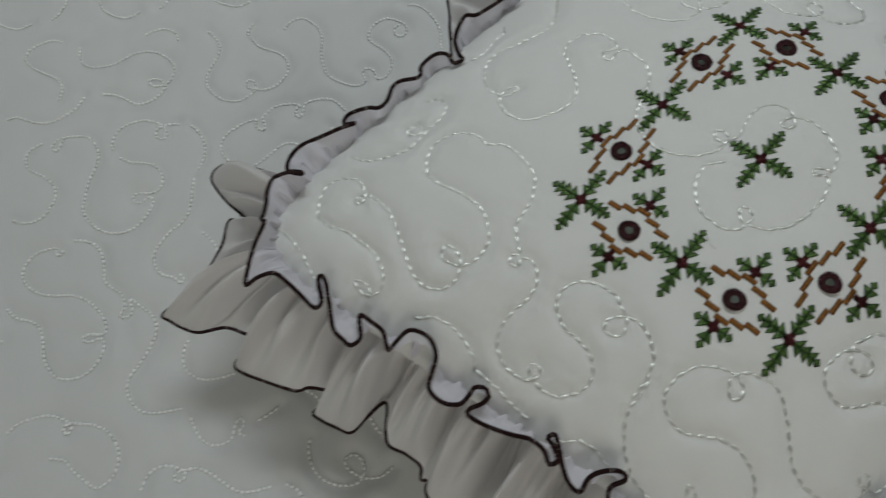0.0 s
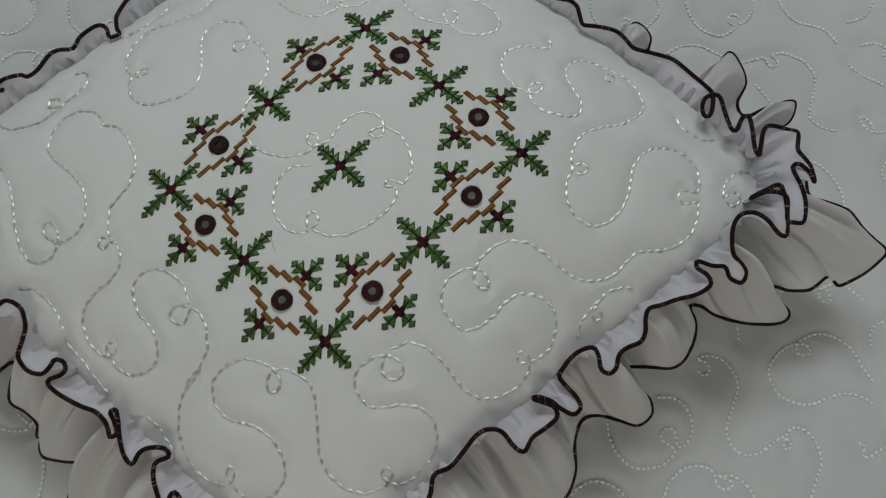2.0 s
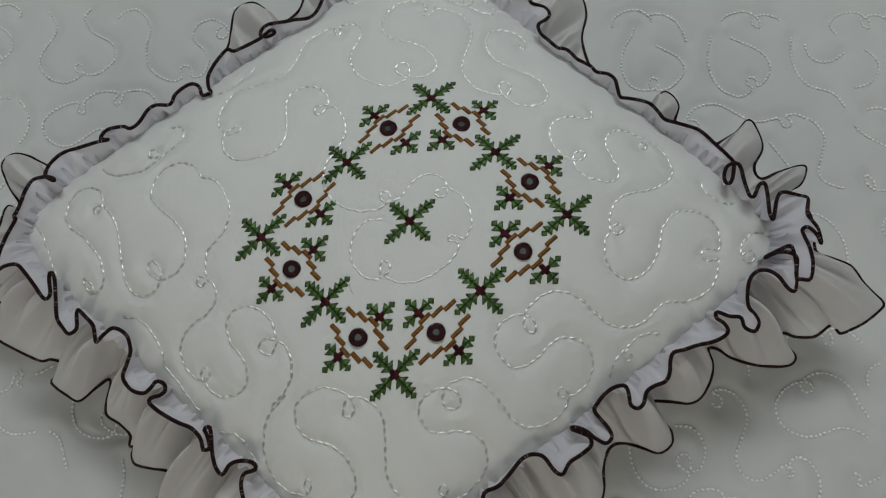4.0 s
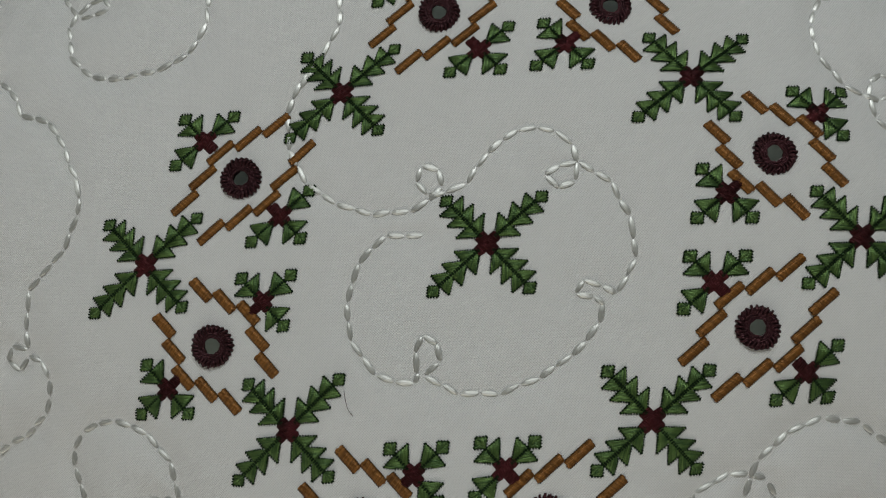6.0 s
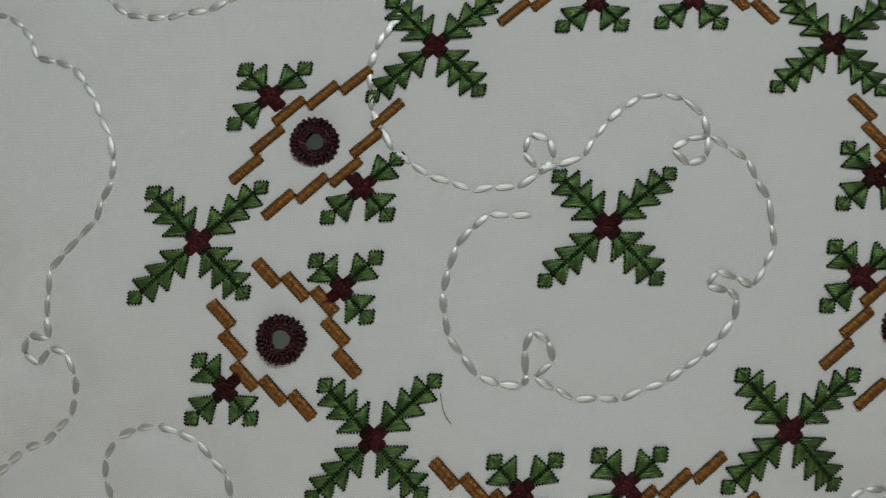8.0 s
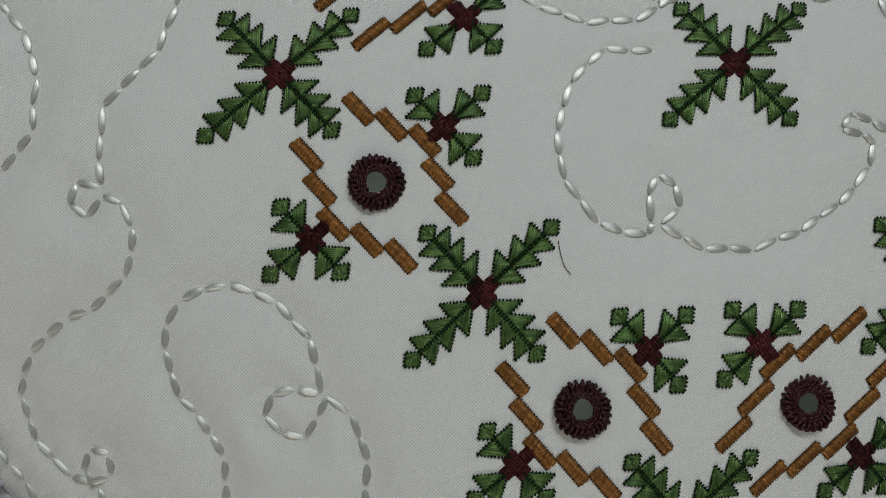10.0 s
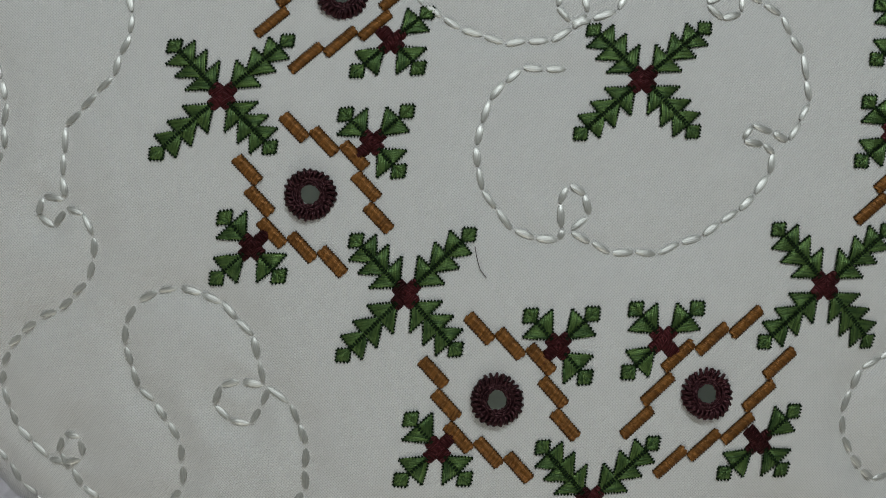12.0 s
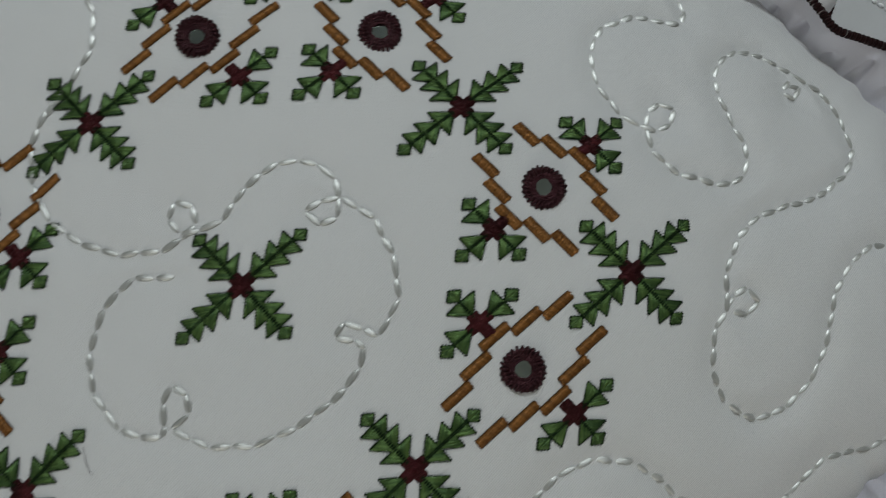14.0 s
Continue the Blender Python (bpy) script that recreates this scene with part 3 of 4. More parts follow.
sheet_run([(-608, 288), (-597, 289), (-579, 279), (-562, 276), (-548, 282), (-537, 289), (-529, 300)])
sheet_run([(-499, 230), (-501, 237), (-496, 249), (-488, 256), (-477, 259), (-466, 258), (-452, 250), (-447, 240), (-452, 234), (-458, 239), (-456, 247), (-443, 250), (-432, 247), (-421, 238), (-415, 226), (-414, 213), (-417, 198), (-421, 186), (-424, 171), (-425, 159), (-429, 146), (-437, 137), (-445, 132), (-453, 124), (-460, 114), (-460, 101), (-454, 91), (-443, 86), (-437, 79), (-433, 83), (-438, 88)])
sheet_run([(-499, 230), (-493, 221), (-482, 214), (-469, 210), (-458, 204), (-452, 192), (-454, 180), (-463, 176), (-472, 178), (-479, 178), (-480, 171), (-472, 168), (-464, 173), (-461, 165), (-465, 156), (-474, 146), (-485, 141), (-498, 141), (-511, 147), (-522, 158), (-528, 171), (-526, 186), (-523, 201), (-518, 212), (-514, 224), (-516, 238), (-524, 250), (-536, 254), (-549, 255), (-551, 246), (-556, 240), (-560, 248), (-553, 255)])
sheet_run([(-553, 255), (-561, 254), (-572, 252), (-582, 246), (-585, 236), (-581, 225), (-570, 217), (-560, 208), (-554, 195), (-557, 183), (-564, 172), (-573, 167), (-584, 168), (-595, 173)])
sheet_run([(-544, 133), (-547, 127), (-552, 132), (-548, 135), (-555, 136), (-567, 135), (-577, 129), (-582, 118), (-579, 107), (-570, 97), (-559, 91), (-548, 88), (-535, 86), (-522, 79), (-512, 69), (-505, 57), (-504, 45), (-511, 45), (-519, 47), (-525, 44), (-519, 39), (-507, 41), (-505, 29), (-511, 18), (-520, 11), (-532, 9), (-545, 12), (-552, 20), (-558, 31), (-560, 47), (-563, 60), (-572, 69), (-585, 74), (-595, 85)])
sheet_run([(-535, 140), (-527, 139), (-516, 133), (-509, 121), (-507, 109), (-506, 95), (-497, 85), (-490, 79), (-487, 65), (-493, 60), (-486, 56), (-480, 60), (-483, 73), (-474, 65), (-464, 55), (-459, 44), (-462, 31), (-467, 22), (-475, 11), (-482, 2), (-485, -9), (-481, -20), (-472, -30), (-460, -33), (-448, -33), (-438, -33)])
sheet_run([(-430, 25), (-435, 19), (-437, 6), (-431, -5), (-419, -12), (-404, -13), (-392, -11)])
sheet_run([(-433, -34), (-432, -40), (-427, -55), (-418, -66), (-407, -68), (-398, -65), (-395, -54), (-390, -49), (-387, -55), (-393, -61), (-386, -65)])
sheet_run([(-586, -29), (-577, -22), (-565, -19), (-550, -19), (-538, -25), (-531, -32), (-534, -38), (-539, -33), (-534, -28), (-524, -31), (-512, -34), (-500, -42), (-493, -53), (-491, -64), (-495, -77), (-504, -84), (-511, -85), (-520, -77), (-530, -67), (-535, -59), (-549, -55)])
sheet_run([(-473, -94), (-469, -84), (-460, -78), (-449, -78), (-437, -85), (-441, -91), (-447, -90), (-444, -84), (-435, -83), (-426, -84), (-415, -91), (-404, -101), (-393, -108), (-379, -109), (-368, -108)])
sheet_run([(-335, -76), (-337, -88), (-333, -102), (-324, -112), (-311, -117), (-299, -116), (-294, -108), (-296, -98), (-303, -94), (-309, -98), (-306, -106), (-294, -114), (-281, -115), (-271, -109)])
sheet_run([(-386, -105), (-363, -106), (-349, -113), (-342, -126), (-337, -144)])
sheet_run([(-391, -56), (-373, -53), (-358, -46)])
for i in range(-5, 10):
    for j in range(-4, 10):
        run = unit + i * P_STEP + j * Q_STEP
        mid = run.mean(0)
        if -0.72 < mid[0] < 0.72 and -0.58 < mid[1] < 0.68:
            sheet_piece(run, 0.021, 45)


def sheet(x, y):
    d = press.at(x, y)
    near = np.exp(-(np.hypot(x, y) / 0.7)**4)
    creases = 0.0011 * np.sin(150 * (x + 0.025 * np.sin(11 * y)) + 6 * np.sin(4.3 * y)) * np.exp(-((x + 0.47 + 0.03 * np.sin(7 * y)) / 0.02)**2)
    return -0.0045 + near * (-0.0034 * np.exp(-(d / 0.007)**2) + 0.0008 * np.sin(23 * x + 5) * np.sin(19 * y) + creases) + 0.0005 * np.sin(60 * x + 22 * y) + near * 0.0009 * np.sin(14 * y + 3 * np.sin(5 * x)) * np.sin(110 * x + 9 * np.sin(8 * y)) * np.exp(-((np.sin(9 * x + 1.5 * y) - 0.4) / 0.5)**2) + near * 0.0009 * (np.sin(95 * y + 14 * np.sin(9 * x) + 5) * np.sin(21 * x + 8 * y) + 0.7 * np.sin(70 * x + 9 * np.sin(13 * y)) * np.sin(26 * y - 7 * x + 1))


def spaced(a, b, c, d, fine):
    return np.r_[np.linspace(a, b, 14, endpoint=False), np.arange(b, c, fine), np.linspace(c, d, 14)]


gx, gy = spaced(-1.0, -0.70, 0.66, 1.0, 0.0028), spaced(-1.15, -0.46, 0.62, 1.3, 0.0028)
xx, yy = np.meshgrid(gx, gy)
zz = sheet(xx, yy)
rim = np.maximum(np.clip((abs(xx) - 0.94) / 0.06, 0, 1), np.clip((abs(yy - 0.075) - 1.165) / 0.06, 0, 1))
zz -= 0.3 * rim**2
bedspread = part("bedspread", Shape().add(np.stack([xx, yy, zz], -1).reshape(-1, 3), grid_faces(len(gy), len(gx))), [SHEET])
tagged(bedspread, "white cotton bedspread quilted with meandering looped stitch lines", "bedspread")
mattress = part("mattress", box(-0.97, -1.12, FLOOR_Z + 0.2, 0.97, 1.27, -0.012, 0.05), [SHEET])
tagged(mattress, "thick white mattress under the quilted bedspread", "mattress")
bed_base = new("bed_base")
tagged(bed_base, "plain low wooden bed base standing on the floor", "bed base")
WOOD = material("dark bed wood", (0.16, 0.09, 0.05), 0.5)
grain = node(WOOD, "ShaderNodeTexNoise", Scale=25.0, Detail=6.0)
ramp = mixed(WOOD, grain, "Fac", (0.20, 0.11, 0.06), (0.11, 0.06, 0.035))
WOOD.node_tree.links.new(ramp.outputs[2], principled(WOOD).inputs["Base Color"])
part("frame", box(-0.98, -1.13, FLOOR_Z + 0.1, 0.98, 1.28, FLOOR_Z + 0.2, 0.01), [WOOD], bed_base)
for x in (-0.9, 0.9):
    for y in (-1.05, 1.2):
        part("leg", box(x - 0.04, y - 0.04, FLOOR_Z, x + 0.04, y + 0.04, FLOOR_Z + 0.1), [WOOD], bed_base)


def stitches(run, height, length, gap, width, tall, rng, zigzag=0.0):
    """Separate thread stitches laid end to end along a run, each a plump spindle."""
    shape = Shape()
    n = max(1, int(len(run) * 0.001 / length))
    sides, rings = 8, 7
    a = np.linspace(0, 2 * np.pi, sides, endpoint=False)
    s = np.linspace(-1, 1, rings)
    prof = 1 - 0.60 * abs(s)**3.0
    faces = grid_faces(rings, sides, wrap=True)
    for k in range(n):
        i0, i1 = int(k * len(run) / n), min(int((k + 1) * len(run) / n), len(run) - 1)
        p, q = run[i0], run[i1]
        along = q - p
        size = np.linalg.norm(along)
        if size < 1e-5:
            continue
        along /= size
        turn = rng.uniform(-0.10, 0.10) + zigzag * (1 if k % 2 else -1)
        along = np.array([along[0] * math.cos(turn) - along[1] * math.sin(turn), along[0] * math.sin(turn) + along[1] * math.cos(turn)])
        side = np.array([-along[1], along[0]])
        mid, half = (p + q) / 2, size / 2 * (1 - gap) * rng.uniform(0.93, 1.06)
        w, h = width / 2 * rng.uniform(0.85, 1.15), tall * rng.uniform(0.85, 1.15)
        xy = mid + (s[:, None, None] * half) * along + (prof[:, None] * np.cos(a)[None] * w)[..., None] * side
        z = height(mid[0], mid[1]) + prof[:, None] * np.sin(a)[None] * h
        verts = np.concatenate([xy, z[..., None]], -1).reshape(-1, 3)
        uv = np.stack([np.repeat(s * half, sides), np.tile(np.cos(a) * w, rings)], 1)
        shape.add(verts, faces, uv)
    return shape


rng = random.Random(5)
seams = Shape()
for run in SHEET_RUNS:
    piece = stitches(run, lambda x, y: float(sheet(np.array(x), np.array(y))) + 0.0009, 0.0044, 0.26, 0.0026, 0.0010, rng, 0.16)
    start = seams.count
    for v, u in zip(piece.v, piece.uv):
        seams.add(v, [], u)
    seams.f += [tuple(i + start for i in f) for f in piece.f]
    seams.slot += [0] * len(piece.f)
tagged(part("quilting_stitches", seams, [SHEET_THREAD], bedspread, "raised white beaded quilting stitches"), kind="stuff")

# ---- cushion ----
cushion = new("cushion")
cushion.location = (0, 0, 0)
tagged(cushion, "white quilted cushion with green embroidery, mirrors and brown-edged double frill", "cushion")

N = 440
s1 = np.sin(np.linspace(-1, 1, N) * 1.25) / math.sin(1.25)
ss, tt = np.meshgrid(s1, s1)
gg = bend(ss, tt)
plan = to_plan(ss * gg, tt * gg)
ztop = top(plan[..., 0], plan[..., 1])
zlow = SEAM - (SEAM + 0.001) * np.clip(1 - abs(ss)**5, 0, 1)**0.5 * np.clip(1 - abs(tt)**5, 0, 1)**0.5
edge = np.maximum(abs(ss), abs(tt)) > 0.9999
ztop[edge] = SEAM
zlow[edge] = SEAM
cover = Shape()
cover.add(np.concatenate([plan, ztop[..., None]], -1).reshape(-1, 3), grid_faces(N, N))
part("cover", cover, [COVER], cushion, "white cotton cover puffed between quilting lines")
back = Shape().add(np.concatenate([plan, zlow[..., None]], -1)[::6, ::6].reshape(-1, 3), [f[::-1] for f in grid_faces(len(plan[::6]), len(plan[::6]))])
part("back_cover", back, [COVER], cushion)

# the stitches round the embroidery are single parts, those further out one piece of stitching
outer_stitches, singles = Shape(), 0
for run in RUNS:
    line = stitches(run, lambda x, y: float(top(x, y)) + 0.0003, 0.0061, 0.12, 0.0018, 0.00036, rng, 0.12)
    faces = line.f[:len(line.f) // len(line.v)]
    for v, u in zip(line.v, line.uv):
        if np.hypot(*v[:, :2].mean(0)) < 0.125 and singles < 300:
            part("stitch", Shape().add(v, faces, u), [QUILT_THREAD], cushion)
            singles += 1
        else:
            outer_stitches.add(v, faces, u)
tagged(part("quilting_stitches", outer_stitches, [QUILT_THREAD], cushion, "shiny white running stitches"), kind="stuff")

# ---- embroidery: p and q count pattern steps along the two sides of the cushion ----
ORIGIN, E1, E2 = np.array([-0.0005, 0.0005]), np.array([0.0662, 0.0531]), np.array([0.0469, -0.0531])


# millimetres by which the cloth is pulled out of square at the nine crosses (rows: p, columns: q)
PULL_X = np.array([[0.5, 0.7, 0.6], [-0.2, -1.9, -1.3], [0.5, -0.8, 0.5]])
PULL_Y = np.array([[-0.5, -0.7, -2.1], [0.3, 1.2, -0.9], [-1.9, -0.2, -0.5]])


def hats(t):
    t = np.clip(t, -1.25, 1.25)
    return np.stack([t * (t - 1) / 2, 1 - t * t, t * (t + 1) / 2], -1)


def on_pattern(pq, lift=0.0):
    pq = np.asarray(pq, float)
    xy = ORIGIN + pq[..., :1] * E1 + pq[..., 1:2] * E2
    hp, hq = hats(pq[..., 0]), hats(pq[..., 1])
    pull = [np.einsum("...i,ij,...j->...", hp, m, hq) / 1000 for m in (PULL_X, PULL_Y)]
    xy = xy + np.stack(pull, -1)
    z = top(xy[..., 0], xy[..., 1]) + lift
    return np.concatenate([xy, np.asarray(z)[..., None]], -1)


def frame_of(centre, along):
    """From local (along, across) steps to pattern steps."""
    c, a = np.asarray(centre, float), np.asarray(along, float)
    b = np.array([-a[1], a[0]])
    return lambda pts: c + np.asarray(pts, float)[:, :1] * a + np.asarray(pts, float)[:, 1:2] * b


def stitched_piece(shape, place, outline, lift=0.0007, slot=0, spread=0.86, scale=0.08):
    """A raised satin-stitched patch: sloping sides and a slightly domed top."""
    o = np.asarray(outline, float)
    mid = o.mean(0)
    inner = mid + (o - mid) * spread
    n = len(o)
    foot, brow = on_pattern(place(o), 0.00005), on_pattern(place(inner), lift * 0.8)
    peak = on_pattern(place(mid[None]), lift)
    faces = [(i, (i + 1) % n, n + (i + 1) % n, n + i) for i in range(n)] + [(n + i, n + (i + 1) % n, 2 * n) for i in range(n)]
    area = np.cross(np.append(o[1] - o[0], 0), np.append(o[2] - o[1], 0))[2]
    if area < 0:
        faces = [f[::-1] for f in faces]
    uv = np.concatenate([o, inner, mid[None]]) * scale
    shape.add(np.concatenate([foot, brow, peak]), faces, uv, slot)


def strands(shape, place, outline, way, pitch, lift, scale, rng, fuzz=0.10, slot=0, joined=False):
    """Fills a convex patch with single satin threads that run the given way and arch over it."""
    o = np.asarray(outline, float)
    way = np.asarray(way, float) / np.hypot(*way)
    side = np.array([-way[1], way[0]])
    a, b = o @ way, o @ side
    step = pitch / scale
    n = max(2, int(round((b.max() - b.min()) / step)))
    step = (b.max() - b.min()) / n
    f = np.array([0.0, 0.12, 0.5, 0.88, 1.0])
    arch = np.array([0.1, 0.72, 1.0, 0.72, 0.1])
    rows = []
    for k in range(n):
        c = b.min() + (k + 0.5) * step
        hits = []
        for i in range(len(o)):
            j = (i + 1) % len(o)
            if (b[i] - c) * (b[j] - c) < 0:
                hits.append(a[i] + (a[j] - a[i]) * (c - b[i]) / (b[j] - b[i]))
        if len(hits) < 2:
            continue
        lo, hi = min(hits) - step * rng.uniform(-0.3, 0.2), max(hits) + step * rng.uniform(-0.3, 0.2)
        lean = step * rng.uniform(-fuzz, fuzz) * 3
        w = step * rng.uniform(0.60, 0.74)
        h = lift * rng.uniform(0.8, 1.2) * min(1.0, 0.45 + (hi - lo) * scale / 0.004)
        rows.append((lo, hi, c, lean, w, h))
    if not rows:
        return
    r = np.array(rows)
    along = r[:, :1] + (r[:, 1:2] - r[:, :1]) * f
    mid = r[:, 2:3] + r[:, 3:4] * (f - 0.5)
    wide = r[:, 4:5] * np.array([0.6, 1, 1, 1, 0.6])
    high = r[:, 5:6] * arch
    local = np.stack([np.stack([along, mid + m * wide], -1) for m in (-1, 0, 1)], 2)
    pts = local[..., :1] * way + local[..., 1:] * side
    v = on_pattern(place(pts.reshape(-1, 2)), 0.00005).reshape(len(r), 5, 3, 3)
    v[..., 2] += high[..., None] - np.array([0.55, 0, 0.55]) * pitch * np.array([0.5, 1, 1, 1, 0.5])[:, None]
    uv = np.stack([np.broadcast_to(along[..., None], local.shape[:3]), local[..., 1]], -1) * scale
    up = np.cross(v[0, 1, 0] - v[0, 0, 0], v[0, 0, 1] - v[0, 0, 0])[2] < 0
    faces = [(q[0], q[3], q[2], q[1]) if up else q for q in grid_faces(5, 3)]
    if joined:
        sheet_v, sheet_uv = v.transpose(1, 0, 2, 3).reshape(-1, 3), uv.transpose(1, 0, 2, 3).reshape(-1, 2)
        faces = grid_faces(5, 3 * len(r))
        shape.add(sheet_v, [q[::-1] for q in faces] if up else faces, sheet_uv, slot)
        return
    for one, m in zip(v, uv):
        shape.add(one.reshape(-1, 3), faces, m.reshape(-1, 2), slot)


def back_stitch(shape, place, line, pitch, r, lift, slot, rng):
    """Tiny dark bead-like stitches along a line."""
    line = np.asarray(line, float)
    world = on_pattern(place(line), 0)
    run = np.r_[0, np.cumsum(np.linalg.norm(np.diff(world, axis=0), axis=1))]
    n = max(2, int(run[-1] / pitch))
    at = (np.arange(n) + 0.5) / n * run[-1]
    pts = np.stack([np.interp(at, run, c) for c in line.T], 1)
    w = on_pattern(place(pts), lift)
    for k, c in enumerate(w):
        d = world[-1] - world[0] if len(line) == 2 else w[min(k + 1, n - 1)] - w[max(k - 1, 0)]
        d = d / (np.linalg.norm(d) + 1e-9)
        ang = rng.uniform(-0.35, 0.35)
        d = np.array([d[0] * math.cos(ang) - d[1] * math.sin(ang), d[0] * math.sin(ang) + d[1] * math.cos(ang), 0])
        e = np.array([-d[1], d[0], 0])
        long, wide = pitch * 0.46, r * rng.uniform(0.8, 1.2)
        v = [c - long * d, c + wide * e, c + long * d, c - wide * e, c + (0, 0, r * 0.9)]
        shape.add(v, [(0, 3, 4), (3, 2, 4), (2, 1, 4), (1, 0, 4)], None, slot)


def leaf(name, centre, along, size, teeth, parent, rng):
    """A toothed leaf: right-angled teeth either side of the rib and a square tip, edged with dark stitches."""
    place = frame_of(centre, np.asarray(along, float) * size)
    shape = Shape()
    for m in (1, -1):
        outer, notch = [], teeth[0][0]
        for a0, a1, wide, a2 in teeth:
            tri = [(a0, -0.015 * m), (a1, wide * m), (a2, -0.015 * m)]
            stitched_piece(shape, place, tri, 0.0002, 1)
            strands(shape, place, tri, (1.0, 0.75 * m), 0.00042, 0.0008, size * 0.078, rng)
            outer += [(notch, max(notch - a0, 0.01) / (a1 - a0) * wide * m), (a1, wide * m)]
            notch = a2
        a = teeth[-1][3]
        tip = [(a - 0.015, -0.012 * m), (0.5 * (a + 1), (1 - a) * 0.53 * m), (1.0, 0.0)]
        stitched_piece(shape, place, tip, 0.0002, 1)
        strands(shape, place, tip, (1.0, 0.45 * m), 0.00042, 0.0008, size * 0.078, rng)
        outer += [(a, 0.008 * m), (0.5 * (a + 1), (1 - a) * 0.54 * m), (1.0, 0.0)]
        for p, q in zip(outer[:-1], outer[1:]):
            back_stitch(shape, place, [p, q], 0.00078, 0.00046, 0.00045, 1, rng)
    for m in (1, -1):
        back_stitch(shape, place, [(teeth[0][0], 0.011 * m), (teeth[-1][3] + 0.02, 0.011 * m)], 0.00080, 0.00048, 0.00095, 1, rng)
    return part(name, shape, [GREEN, DARK_GREEN], parent)


def knot(centre, size, parent, label="", along=(1, 0), stem=0.0):
    """The maroon middle of a motif: four square lobes."""
    shape = Shape()
    place = frame_of(centre, along)
    c = size * 0.45
    stitched_piece(shape, place, [(-c, -c), (c, -c), (c, c), (-c, c)], 0.0004, 1)
    for dx, dy in ((1, 0), (-1, 0), (0, 1), (0, -1)):
        r = size * 0.60
        cx, cy = dx * size * 0.62, dy * size * 0.62
        if stem and dx == 1:
            cx, rx = size * 0.62 + stem / 2, r + stem / 2
        else:
            rx = r
        k = 0.25 * r
        lobe = [(cx - rx + k, cy - r), (cx + rx - k, cy - r), (cx + rx, cy - r + k), (cx + rx, cy + r - k), (cx + rx - k, cy + r), (cx - rx + k, cy + r), (cx - rx, cy + r - k), (cx - rx, cy - r + k)]
        stitched_piece(shape, place, lobe, 0.0002, 1)
        strands(shape, place, lobe, (0.25 + abs(dy), 0.2 + abs(dx)), 0.00062, 0.0010, 0.078, rng, 0.2, 0, True)
    return part("centre_knot", shape, [MAROON, PLUM], parent, label)


CROSS_TEETH = [(0.12, 0.37, 0.24, 0.38), (0.31, 0.59, 0.222, 0.60), (0.52, 0.785, 0.20, 0.795)]
FLOWER_TEETH = [(0.17, 0.62, 0.36, 0.645)]
rng = random.Random(11)
for p in (-1, 0, 1):
    for q in (-1, 0, 1):
        motif = knot((p, q), 0.041, cushion)
        motif.name = "cross_motif"
        tagged(motif, "green four-leaved cross with a maroon stitched centre")
        for along in ((1, 0), (-1, 0), (0, 1), (0, -1)):
            leaf("leaf", (p, q), along, 0.296, CROSS_TEETH, motif, rng)


def bar(centre, along, parent):
    """One tan satin-stitched bar with darker thread ends."""
    place = frame_of(centre, along)
    a, b = 0.062, 0.0195
    shape = Shape()
    k = 0.005
    patch = [(-a + k, -b), (a - k, -b), (a, -b + k), (a, b - k), (a - k, b), (-a + k, b), (-a, b - k), (-a, -b + k)]
    stitched_piece(shape, place, patch, 0.0003, 1)
    strands(shape, place, patch, (0.22, 1.0), 0.00046, 0.0011, 0.078, rng, 0.2)
    for y in (-b, b):
        back_stitch(shape, place, [(-a, y), (a, y)], 0.0007, 0.00030, 0.0002, 1, rng)
    return part("satin_bar", shape, [TAN, TAN_EDGE], parent)


